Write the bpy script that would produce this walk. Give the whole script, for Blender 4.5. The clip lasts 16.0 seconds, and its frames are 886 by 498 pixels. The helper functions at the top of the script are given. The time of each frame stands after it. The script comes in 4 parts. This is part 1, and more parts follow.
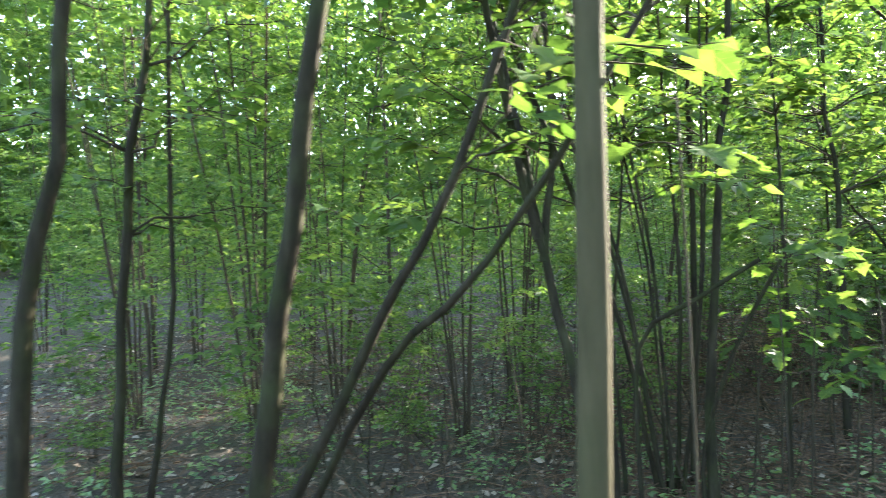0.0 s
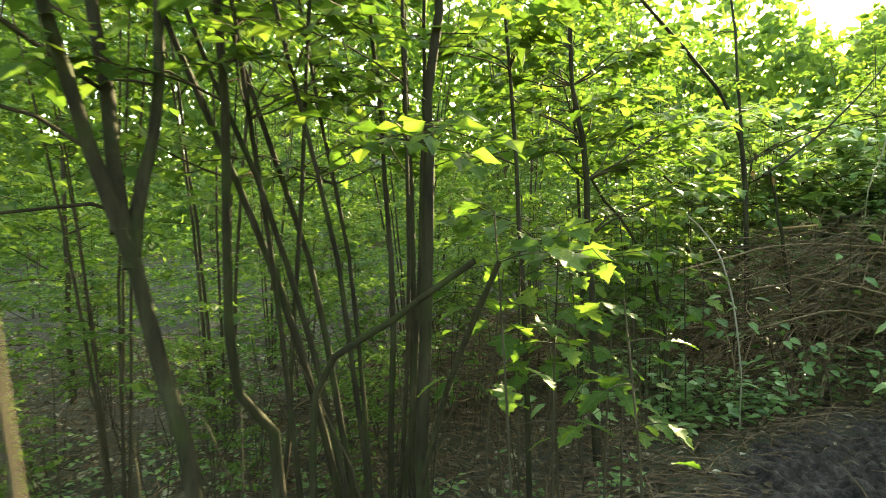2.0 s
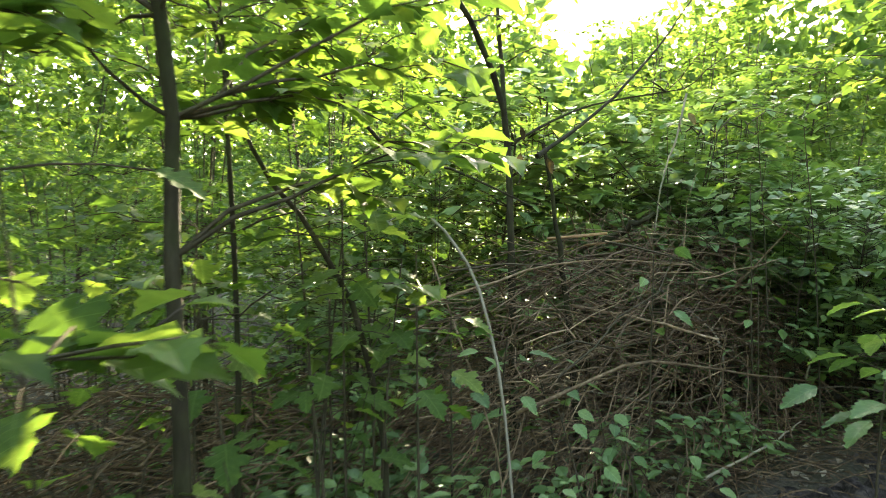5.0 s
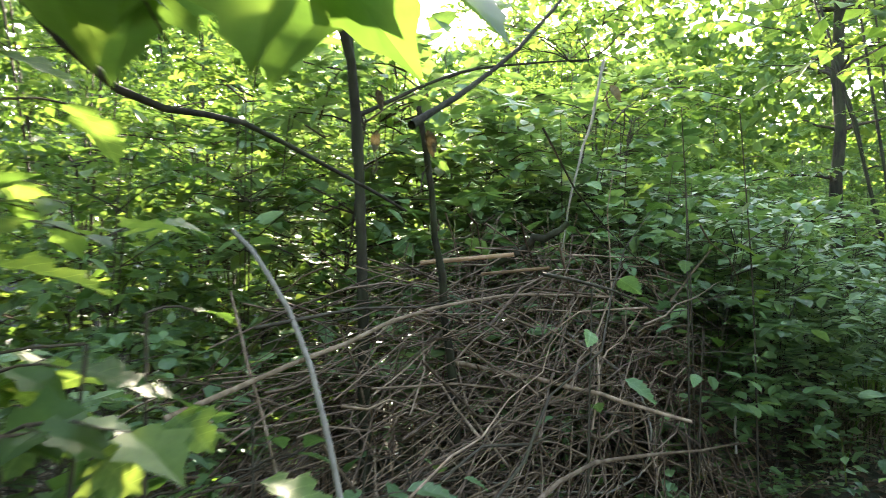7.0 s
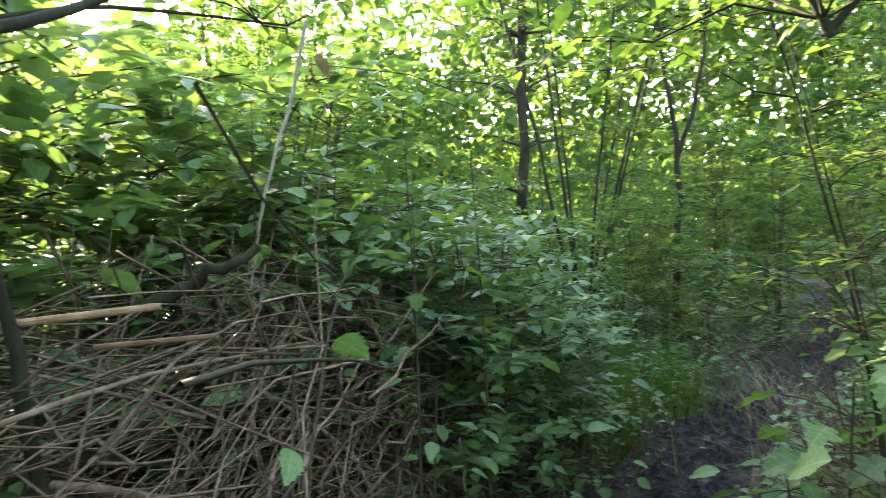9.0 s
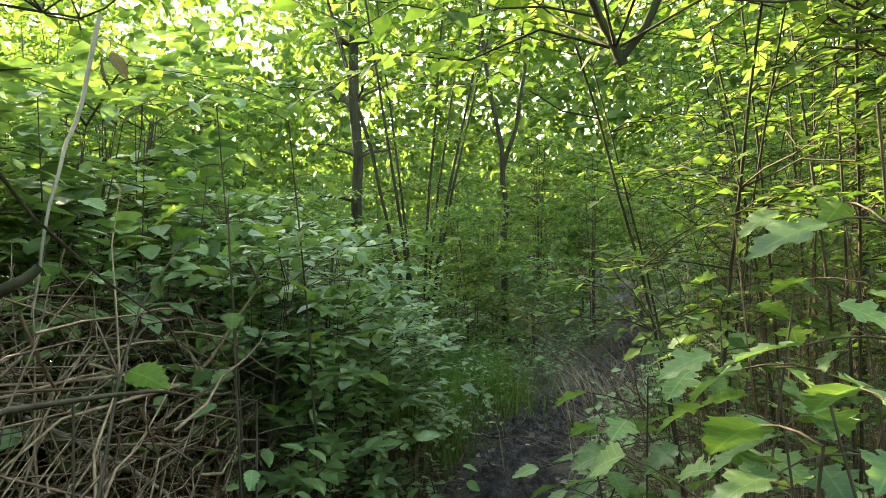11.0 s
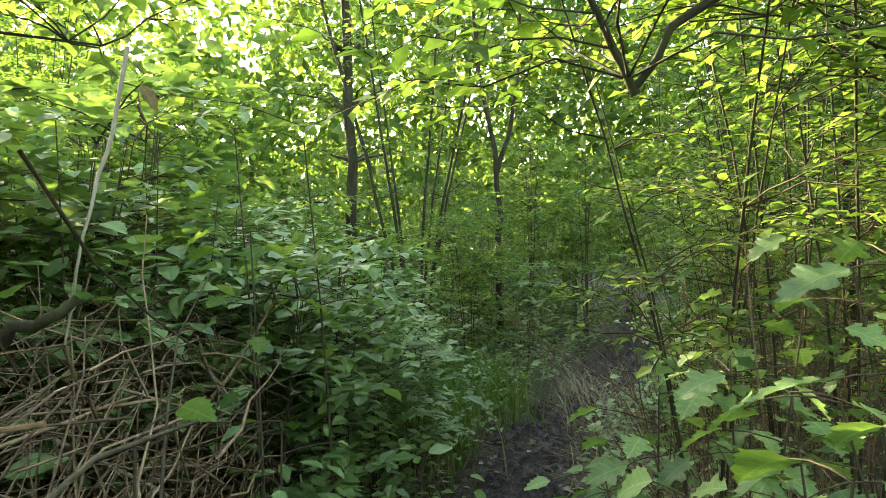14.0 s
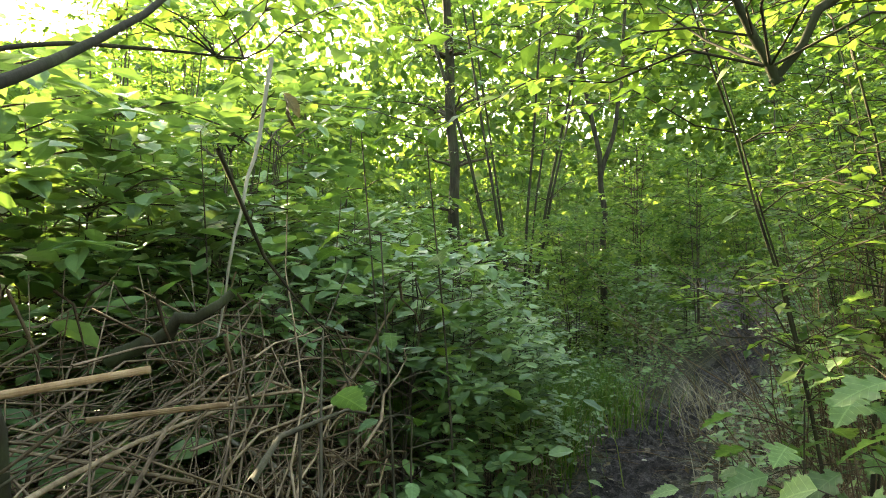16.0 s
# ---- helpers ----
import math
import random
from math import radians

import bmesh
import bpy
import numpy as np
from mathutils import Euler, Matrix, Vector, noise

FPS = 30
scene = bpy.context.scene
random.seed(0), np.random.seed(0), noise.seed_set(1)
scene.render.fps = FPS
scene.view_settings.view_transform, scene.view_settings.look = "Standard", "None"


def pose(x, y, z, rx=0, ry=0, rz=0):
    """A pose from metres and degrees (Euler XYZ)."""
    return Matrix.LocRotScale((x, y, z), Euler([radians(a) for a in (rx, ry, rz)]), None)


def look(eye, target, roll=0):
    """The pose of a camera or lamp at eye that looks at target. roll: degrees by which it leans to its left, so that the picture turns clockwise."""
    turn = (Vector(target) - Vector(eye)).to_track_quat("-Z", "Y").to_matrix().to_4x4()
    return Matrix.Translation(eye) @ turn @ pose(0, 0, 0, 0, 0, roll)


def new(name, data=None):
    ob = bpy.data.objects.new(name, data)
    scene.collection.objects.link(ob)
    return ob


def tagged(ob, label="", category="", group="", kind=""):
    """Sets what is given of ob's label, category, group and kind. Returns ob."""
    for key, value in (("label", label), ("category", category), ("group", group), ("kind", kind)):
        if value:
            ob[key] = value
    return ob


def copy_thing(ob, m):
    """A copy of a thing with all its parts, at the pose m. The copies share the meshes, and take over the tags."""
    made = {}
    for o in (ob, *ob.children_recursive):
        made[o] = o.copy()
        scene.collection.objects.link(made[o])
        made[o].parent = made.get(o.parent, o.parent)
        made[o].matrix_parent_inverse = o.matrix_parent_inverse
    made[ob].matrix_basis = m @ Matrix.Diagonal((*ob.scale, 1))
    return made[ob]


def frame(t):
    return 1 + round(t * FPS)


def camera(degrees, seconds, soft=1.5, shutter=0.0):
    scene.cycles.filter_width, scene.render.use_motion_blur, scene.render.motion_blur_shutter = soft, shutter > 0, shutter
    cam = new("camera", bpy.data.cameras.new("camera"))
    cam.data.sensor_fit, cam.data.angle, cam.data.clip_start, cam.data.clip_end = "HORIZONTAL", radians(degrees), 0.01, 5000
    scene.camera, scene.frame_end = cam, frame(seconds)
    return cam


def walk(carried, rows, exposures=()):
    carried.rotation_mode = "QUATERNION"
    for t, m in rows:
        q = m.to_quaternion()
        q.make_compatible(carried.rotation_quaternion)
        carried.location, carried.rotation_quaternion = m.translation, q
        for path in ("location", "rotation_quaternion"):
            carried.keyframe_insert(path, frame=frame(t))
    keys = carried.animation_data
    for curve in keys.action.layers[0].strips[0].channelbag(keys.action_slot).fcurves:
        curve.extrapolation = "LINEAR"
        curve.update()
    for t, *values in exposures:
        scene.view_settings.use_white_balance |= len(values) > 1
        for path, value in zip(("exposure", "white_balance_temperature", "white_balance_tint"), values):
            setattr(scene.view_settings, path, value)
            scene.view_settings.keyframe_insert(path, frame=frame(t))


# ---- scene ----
PATH = [
    (0.0, -0.000, 0.000, 1.513, -0.00, -1.72, 1.98),
    (0.5, 0.242, 0.210, 1.516, -4.02, -2.25, 2.20),
    (1.0, 0.393, 0.514, 1.521, -9.34, -2.90, 1.62),
    (1.5, 0.520, 0.772, 1.497, -15.31, -2.85, 1.57),
    (2.0, 0.732, 1.051, 1.462, -17.94, -2.69, 1.66),
    (2.5, 0.930, 1.347, 1.441, -19.14, -2.95, 1.64),
    (3.0, 1.153, 1.631, 1.441, -23.54, -2.81, 1.39),
    (3.5, 1.387, 1.871, 1.417, -28.93, -3.01, 1.31),
    (4.0, 1.678, 2.121, 1.422, -31.78, -3.24, 1.28),
    (4.2, 1.793, 2.233, 1.415, -32.98, -3.24, 1.36),
    (6.3, 2.796, 3.502, 1.426, -47.39, -1.29, 0.28),
    (6.5, 2.870, 3.573, 1.434, -48.75, -1.34, 0.45),
    (7.0, 3.131, 3.758, 1.421, -52.91, -1.82, 0.49),
    (7.5, 3.388, 3.881, 1.449, -56.63, -1.28, 0.80),
    (8.0, 3.620, 3.999, 1.473, -61.81, -1.32, 0.92),
    (8.5, 3.784, 4.072, 1.483, -70.92, -1.33, 0.94),
    (9.0, 3.866, 4.075, 1.474, -78.88, -1.50, 0.63),
    (9.5, 3.909, 4.041, 1.481, -85.24, -1.58, 0.85),
    (10.0, 3.915, 4.024, 1.479, -89.85, -1.35, 0.90),
    (10.2, 3.914, 4.026, 1.473, -91.19, -1.20, 0.91),
    (12.3, 3.869, 4.028, 1.539, -94.21, -1.18, 1.35),
    (12.5, 3.865, 4.029, 1.544, -94.43, -1.30, 1.33),
    (13.0, 3.860, 4.046, 1.561, -94.57, -1.11, 1.40),
    (13.5, 3.853, 4.079, 1.575, -94.71, -1.15, 1.26),
    (14.0, 3.850, 4.130, 1.571, -94.37, -1.11, 1.51),
    (14.5, 3.836, 4.182, 1.569, -93.45, -1.10, 1.65),
    (15.0, 3.830, 4.239, 1.567, -90.95, -1.04, 1.66),
    (15.5, 3.841, 4.253, 1.558, -88.03, -1.06, 1.66),
    (16.0, 3.842, 4.235, 1.552, -85.92, -0.39, 1.79),
]
cam = camera(69.31, 16.0, soft=0.7, shutter=0.4)
walk(cam, [(t, pose(x, y, z, 90 + p, r, w)) for t, x, y, z, w, p, r in PATH],
     [(0.0, 3.45, 6500, 10), (0.6, 3.4, 7500, 4), (1.6, 3.35, 10300, -6), (3.0, 3.35, 10000, -4), (4.2, 3.4, 9300, 1), (6.5, 3.5, 7400, 14), (8.0, 3.6, 7000, 18), (9.0, 3.5, 7100, 14), (10.0, 3.5, 8500, 5), (16.0, 3.5, 9000, 5)])

# ---- world and sun ----
SUN_AZ, SUN_EL = 51.3, 17.5
world = bpy.data.worlds.new("world")
scene.world = world
world.use_nodes = True
wn = world.node_tree
sky = wn.nodes.new("ShaderNodeTexSky")
sky.sky_type, sky.sun_disc = "NISHITA", False
sky.sun_elevation, sky.sun_rotation = radians(SUN_EL), radians(SUN_AZ)
wn.links.new(sky.outputs[0], wn.nodes["Background"].inputs[0])
wn.nodes["Background"].inputs[1].default_value = 0.15
sun_data = bpy.data.lights.new("sun", "SUN")
sun_data.energy, sun_data.angle, sun_data.color = 4.2, radians(0.6), (1.0, 0.93, 0.8)
sun = new("sun", sun_data)
sd = Vector((math.sin(radians(SUN_AZ)) * math.cos(radians(SUN_EL)), math.cos(radians(SUN_AZ)) * math.cos(radians(SUN_EL)), math.sin(radians(SUN_EL))))
sun.matrix_world = look(sd * 60, (0, 0, 0))


# ---- materials ----
def material(name):
    m = bpy.data.materials.new(name)
    m.use_nodes = True
    nt = m.node_tree
    return m, nt, nt.nodes, nt.links, nt.nodes["Principled BSDF"]


def ramp(nt, stops):
    r = nt.nodes.new("ShaderNodeValToRGB")
    els = r.color_ramp.elements
    while len(els) < len(stops):
        els.new(0.5)
    for e, (pos, col) in zip(els, stops):
        e.position, e.color = pos, (*col, 1)
    return r


def noise_node(nt, scale, detail=4, rough=0.6, stretch=None):
    tc = nt.nodes.new("ShaderNodeTexCoord")
    n = nt.nodes.new("ShaderNodeTexNoise")
    n.inputs["Scale"].default_value, n.inputs["Detail"].default_value, n.inputs["Roughness"].default_value = scale, detail, rough
    if stretch:
        mp = nt.nodes.new("ShaderNodeMapping")
        mp.inputs["Scale"].default_value = stretch
        nt.links.new(tc.outputs["Object"], mp.inputs[0])
        nt.links.new(mp.outputs[0], n.inputs["Vector"])
    else:
        nt.links.new(tc.outputs["Object"], n.inputs["Vector"])
    return n


def add_bump(nt, b, height, strength, dist=0.01):
    bp = nt.nodes.new("ShaderNodeBump")
    bp.inputs["Strength"].default_value, bp.inputs["Distance"].default_value = strength, dist
    nt.links.new(height, bp.inputs["Height"])
    nt.links.new(bp.outputs[0], b.inputs["Normal"])


def leaf_material(name, greens, glow, single=False, fac=0.5, rough=0.45, sheen=0.25):
    """Thin leaf: glossy diffuse top mixed with light passing through; each leaf has its own green."""
    m, nt, n, l, b = material(name)
    src = n.new("ShaderNodeObjectInfo").outputs["Random"] if single else n.new("ShaderNodeNewGeometry").outputs["Random Per Island"]
    col = ramp(nt, list(zip((0.0, 0.35, 0.7, 1.0), greens)))
    l.new(src, col.inputs[0])
    nz = noise_node(nt, 7 if single else 40, 3)
    mixc = n.new("ShaderNodeMix")
    mixc.data_type, mixc.blend_type = "RGBA", "MULTIPLY"
    mixc.inputs[0].default_value = 0.5
    shade = ramp(nt, [(0.3, (0.6, 0.62, 0.55)), (0.7, (1.15, 1.1, 1.0))])
    l.new(nz.outputs["Fac"], shade.inputs[0])
    l.new(col.outputs[0], mixc.inputs[6])
    l.new(shade.outputs[0], mixc.inputs[7])
    tone = mixc.outputs[2]
    if single:
        # midrib and side veins, paler than the blade
        sep = n.new("ShaderNodeSeparateXYZ")
        l.new(n.new("ShaderNodeTexCoord").outputs["Object"], sep.inputs[0])

        def calc(op, a, c):
            k = n.new("ShaderNodeMath")
            k.operation = op
            for sock, val in zip(k.inputs, (a, c)):
                if isinstance(val, float):
                    sock.default_value = val
                elif val is not None:
                    l.new(val, sock)
            return k.outputs[0]
        ax = calc("ABSOLUTE", sep.outputs[0], None)
        side = calc("FRACT", calc("MULTIPLY", calc("SUBTRACT", sep.outputs[1], calc("MULTIPLY", ax, 0.75)), 6.5), None)
        vein = calc("MAXIMUM", calc("LESS_THAN", ax, 0.016), calc("LESS_THAN", side, 0.085))
        vm = n.new("ShaderNodeMix")
        vm.data_type, vm.blend_type = "RGBA", "MULTIPLY"
        vm.inputs[7].default_value = (1.5, 1.4, 1.5, 1)
        l.new(calc("MULTIPLY", vein, 0.8), vm.inputs[0])
        l.new(tone, vm.inputs[6])
        tone = vm.outputs[2]
    l.new(tone, b.inputs["Base Color"])
    b.inputs["Roughness"].default_value = rough
    b.inputs["Specular IOR Level"].default_value = sheen
    tr = n.new("ShaderNodeBsdfTranslucent")
    tcol = n.new("ShaderNodeMix")
    tcol.data_type, tcol.blend_type = "RGBA", "MULTIPLY"
    tcol.inputs[0].default_value = 1.0
    tcol.inputs[7].default_value = (*glow, 1)
    l.new(tone, tcol.inputs[6])
    l.new(tcol.outputs[2], tr.inputs["Color"])
    mx = n.new("ShaderNodeMixShader")
    mx.inputs[0].default_value = fac
    l.new(b.outputs[0], mx.inputs[1])
    l.new(tr.outputs[0], mx.inputs[2])
    l.new(mx.outputs[0], n["Material Output"].inputs[0])
    if single:
        add_bump(nt, b, nz.outputs["Fac"], 0.4, 0.004)
    return m


GREENS = [(0.050, 0.102, 0.026), (0.083, 0.15, 0.042), (0.12, 0.195, 0.056), (0.175, 0.245, 0.072)]
DEEP = [(0.07, 0.135, 0.05), (0.115, 0.20, 0.075), (0.165, 0.265, 0.10), (0.23, 0.33, 0.135)]
GLOW = (1.7, 1.7, 0.9)
m_leaf = leaf_material("leaf_green", GREENS, GLOW)
m_leaf_deep = leaf_material("leaf_deep_green", DEEP, (1.9, 1.9, 0.9), fac=0.3, rough=0.42, sheen=0.6)
m_leaf_one = leaf_material("leaf_large", GREENS, GLOW, single=True, rough=0.6, sheen=0.15)
m_leaf_deep_one = leaf_material("leaf_large_deep", DEEP, (1.6, 1.7, 0.8), single=True, fac=0.3, rough=0.5, sheen=0.35)
m_litter = leaf_material("dead_leaf", [(0.07, 0.046, 0.03), (0.14, 0.095, 0.062), (0.24, 0.18, 0.13), (0.45, 0.39, 0.32)], (0.8, 0.7, 0.5), fac=0.12, rough=0.6)
m_dead_one = leaf_material("withered_leaf", [(0.05, 0.04, 0.025), (0.08, 0.06, 0.035), (0.10, 0.085, 0.04), (0.12, 0.11, 0.05)], (0.8, 0.7, 0.5), single=True, fac=0.2, rough=0.7)
m_grass = leaf_material("grass_blade", [(0.05, 0.12, 0.02), (0.08, 0.17, 0.03), (0.12, 0.22, 0.04), (0.20, 0.22, 0.09)], (1.6, 1.6, 0.7), fac=0.4)
m_straw = leaf_material("dry_straw", [(0.16, 0.12, 0.07), (0.24, 0.19, 0.12), (0.32, 0.26, 0.17), (0.40, 0.34, 0.25)], (0.8, 0.7, 0.5), fac=0.15, rough=0.6)


def bark_material(name, dark, mid, light, moss=(0.05, 0.07, 0.02), mossy=0.5, single=False):
    m, nt, n, l, b = material(name)
    grain = noise_node(nt, 22, 6, 0.7, (1, 1, 0.18))
    col = ramp(nt, [(0.3, dark), (0.52, mid), (0.75, light)])
    l.new(grain.outputs["Fac"], col.inputs[0])
    patch = noise_node(nt, 5, 3)
    pr = ramp(nt, [(0.45, (0, 0, 0)), (0.68, (mossy, mossy, mossy))])
    l.new(patch.outputs["Fac"], pr.inputs[0])
    mixc = n.new("ShaderNodeMix")
    mixc.data_type = "RGBA"
    mixc.inputs[7].default_value = (*moss, 1)
    l.new(pr.outputs[0], mixc.inputs[0])
    l.new(col.outputs[0], mixc.inputs[6])
    var = n.new("ShaderNodeMix")
    var.data_type, var.blend_type = "RGBA", "MULTIPLY"
    var.inputs[0].default_value = 1.0
    vr = ramp(nt, [(0.0, (0.55, 0.52, 0.5)), (1.0, (1.25, 1.2, 1.15))])
    src = n.new("ShaderNodeObjectInfo").outputs["Random"] if single else n.new("ShaderNodeNewGeometry").outputs["Random Per Island"]
    l.new(src, vr.inputs[0])
    l.new(mixc.outputs[2], var.inputs[6])
    l.new(vr.outputs[0], var.inputs[7])
    l.new(var.outputs[2], b.inputs["Base Color"])
    b.inputs["Roughness"].default_value = 0.9
    b.inputs["Specular IOR Level"].default_value = 0.2
    add_bump(nt, b, grain.outputs["Fac"], 0.7, 0.006)
    return m


m_bark = bark_material("bark_dark", (0.018, 0.015, 0.010), (0.04, 0.033, 0.021), (0.08, 0.07, 0.046))
m_bark_pale = bark_material("bark_pale_green", (0.06, 0.052, 0.027), (0.09, 0.078, 0.04), (0.125, 0.108, 0.06), (0.06, 0.07, 0.028), 0.5)
m_twig = bark_material("twig_bark", (0.035, 0.028, 0.018), (0.07, 0.056, 0.038), (0.13, 0.105, 0.07), mossy=0.2)
m_dead = bark_material("dead_stick", (0.11, 0.072, 0.044), (0.25, 0.17, 0.11), (0.44, 0.33, 0.23), mossy=0.12, single=True)
m_dead_many = bark_material("dead_sticks", (0.065, 0.042, 0.027), (0.18, 0.12, 0.08), (0.36, 0.26, 0.18), mossy=0.15)
m_white = bark_material("peeled_stick", (0.30, 0.26, 0.20), (0.42, 0.37, 0.29), (0.55, 0.5, 0.42), mossy=0.05, single=True)
m_cut = bark_material("cut_wood", (0.20, 0.11, 0.06), (0.30, 0.18, 0.10), (0.42, 0.28, 0.18), mossy=0.0, single=True)

m_ground, nt, n, l, b = material("leaf_litter_soil")
g1 = noise_node(nt, 38, 8, 0.75)
g2 = noise_node(nt, 1.3, 4)
gc = ramp(nt, [(0.3, (0.022, 0.017, 0.012)), (0.48, (0.06, 0.046, 0.032)), (0.62, (0.13, 0.105, 0.075)), (0.8, (0.22, 0.19, 0.15))])
l.new(g1.outputs["Fac"], gc.inputs[0])
gm = n.new("ShaderNodeMix")
gm.data_type = "RGBA"
gm.inputs[7].default_value = (0.045, 0.065, 0.018, 1)
gr = ramp(nt, [(0.45, (0, 0, 0)), (0.7, (0.6, 0.6, 0.6))])
l.new(g2.outputs["Fac"], gr.inputs[0])
l.new(gr.outputs[0], gm.inputs[0])
l.new(gc.outputs[0], gm.inputs[6])
l.new(gm.outputs[2], b.inputs["Base Color"])
b.inputs["Roughness"].default_value = 0.9
add_bump(nt, b, g1.outputs["Fac"], 0.9, 0.03)

m_mud, nt, n, l, b = material("wet_mud")
g1 = noise_node(nt, 16, 10, 0.8)
g2 = noise_node(nt, 3.5, 5)
gc = ramp(nt, [(0.36, (0.018, 0.013, 0.013)), (0.5, (0.07, 0.053, 0.052)), (0.64, (0.19, 0.15, 0.145))])
l.new(g1.outputs["Fac"], gc.inputs[0])
l.new(gc.outputs[0], b.inputs["Base Color"])
rr = ramp(nt, [(0.35, (0.5, 0.5, 0.5)), (0.6, (0.9, 0.9, 0.9))])
l.new(g2.outputs["Fac"], rr.inputs[0])
l.new(rr.outputs[0], b.inputs["Roughness"])
b.inputs["Specular IOR Level"].default_value = 0.25
add_bump(nt, b, g1.outputs["Fac"], 1.0, 0.08)


# ---- mesh helpers ----
def mesh_from(name, verts, tris, mat, smooth=False):
    """A mesh from arrays of vertices and triangles or quads."""
    verts, tris = np.asarray(verts, dtype=np.float32), np.asarray(tris, dtype=np.int32)
    k = tris.shape[1]
    me = bpy.data.meshes.new(name)
    me.vertices.add(len(verts))
    me.vertices.foreach_set("co", verts.ravel())
    me.loops.add(tris.size)
    me.loops.foreach_set("vertex_index", tris.ravel())
    me.polygons.add(len(tris))
    me.polygons.foreach_set("loop_start", np.arange(0, tris.size, k, dtype=np.int32))
    me.polygons.foreach_set("use_smooth", np.full(len(tris), smooth))
    me.materials.append(mat)
    me.update(calc_edges=True)
    return me


class Tubes:
    """Collects tapered tubes into one mesh of quads."""
    def __init__(self):
        self.v, self.f, self.n = [], [], 0

    def add(self, pts, radii, sides=6):
        pts = np.asarray(pts, float)
        tan = np.gradient(pts, axis=0)
        tan /= np.linalg.norm(tan, axis=1)[:, None] + 1e-9
        ref = np.array([0.0, 0, 1]) if abs(tan[0][2]) < 0.9 else np.array([1.0, 0, 0])
        a = np.cross(tan, ref)
        a /= np.linalg.norm(a, axis=1)[:, None] + 1e-9
        c = np.cross(tan, a)
        ang = np.arange(sides) * 2 * math.pi / sides
        ring = pts[:, None] + np.asarray(radii)[:, None, None] * (np.cos(ang)[None, :, None] * a[:, None] + np.sin(ang)[None, :, None] * c[:, None])
        m = len(pts)
        self.v.append(ring.reshape(-1, 3))
        i, j = np.meshgrid(np.arange(m - 1), np.arange(sides), indexing="ij")
        q = np.stack([i * sides + j, i * sides + (j + 1) % sides, (i + 1) * sides + (j + 1) % sides, (i + 1) * sides + j], -1).reshape(-1, 4)
        self.f.append(q + self.n)
        self.n += m * sides
        return self

    def mesh(self, name, mat):
        return mesh_from(name, np.concatenate(self.v), np.concatenate(self.f), mat, True)


def spline(points, count):
    """Smooth curve through a few points."""
    p = np.asarray(points, float)
    if len(p) == 2:
        return p[0] + (p[1] - p[0]) * np.linspace(0, 1, count)[:, None]
    q = np.vstack([2 * p[0] - p[1], p, 2 * p[-1] - p[-2]])
    out = []
    for s in np.linspace(0, len(p) - 1 - 1e-6, count):
        i = int(s)
        t = s - i
        a, b2, c, d = q[i], q[i + 1], q[i + 2], q[i + 3]
        out.append(0.5 * (2 * b2 + (c - a) * t + (2 * a - 5 * b2 + 4 * c - d) * t * t + (3 * b2 - a - 3 * c + d) * t ** 3))
    return np.array(out)


def leaf_template(outline, fold=0.18, droop=0.15):
    """A leaf along +y, its face up: a fan round the midrib from half an outline of (along, half width)."""
    right = [(w, a) for a, w in outline]
    ring = [(0, 0)] + right + [(0, 1)] + [(-w, a) for w, a in reversed(right)]
    v = [(x, y, fold * abs(x) - droop * y * y) for x, y in ring]
    mid = (0, 0.45, -droop * 0.2)
    v.append(mid)
    k = len(ring)
    return np.array(v), np.array([(i, (i + 1) % k, k) for i in range(k)])


def blade_template(width, teeth, fold=0.2, droop=0.2, rows=15):
    """A broad leaf along +y as a strip of quads: midrib, two half ways and two toothed edges."""
    V, Fc = [], []
    for i in range(rows):
        y = i / (rows - 1)
        w = width(y) * (1 + teeth * (1 if i % 2 else -1)) if 0 < i < rows - 1 else 0.012
        for c in (-1, -0.5, 0, 0.5, 1):
            ripple = 0.018 * math.sin(y * 21) * abs(c)
            V.append((c * w, y + 0.06 * abs(c) * (1 if i % 2 else 0), fold * abs(c) * w - 0.25 * (c * w) ** 2 - droop * y * y + ripple))
    for i in range(rows - 1):
        Fc += [(5 * i + j, 5 * i + j + 1, 5 * i + j + 6, 5 * i + j + 5) for j in range(4)]
    return np.array(V), np.array(Fc)


def lobes(y):
    """Half width of a three-pointed maple leaf."""
    return 0.47 * math.exp(-((y - 0.42) / 0.13) ** 2) + 0.27 * math.exp(-((y - 0.14) / 0.12) ** 2) + 0.25 * math.exp(-((y - 0.72) / 0.16) ** 2)


BLADE_LOBED = blade_template(lobes, 0.09, 0.24, 0.3, 19)
BLADE_HERB = blade_template(lambda y: 0.33 * math.sin(math.pi * y ** 0.72) ** 0.85, 0.10, 0.28, 0.26)
BLADE_OVAL = blade_template(lambda y: 0.36 * math.sin(math.pi * y ** 0.85) ** 0.8, 0.05, 0.22, 0.2)
LEAF_SMALL = (np.array([(0, 0, 0), (0.3, 0.45, 0.06), (0, 1, -0.12), (-0.3, 0.45, 0.06)]), np.array([(0, 1, 2), (0, 2, 3)]))
LEAF_PLAIN = leaf_template([(0.42, 0.34)])
LEAF_OVAL = leaf_template([(0.15, 0.22), (0.45, 0.34), (0.78, 0.19)])
LEAF_LOBED = leaf_template([(0.03, 0.16), (0.12, 0.3), (0.24, 0.25), (0.45, 0.5), (0.55, 0.3), (0.7, 0.26), (0.8, 0.12)], 0.2, 0.25)


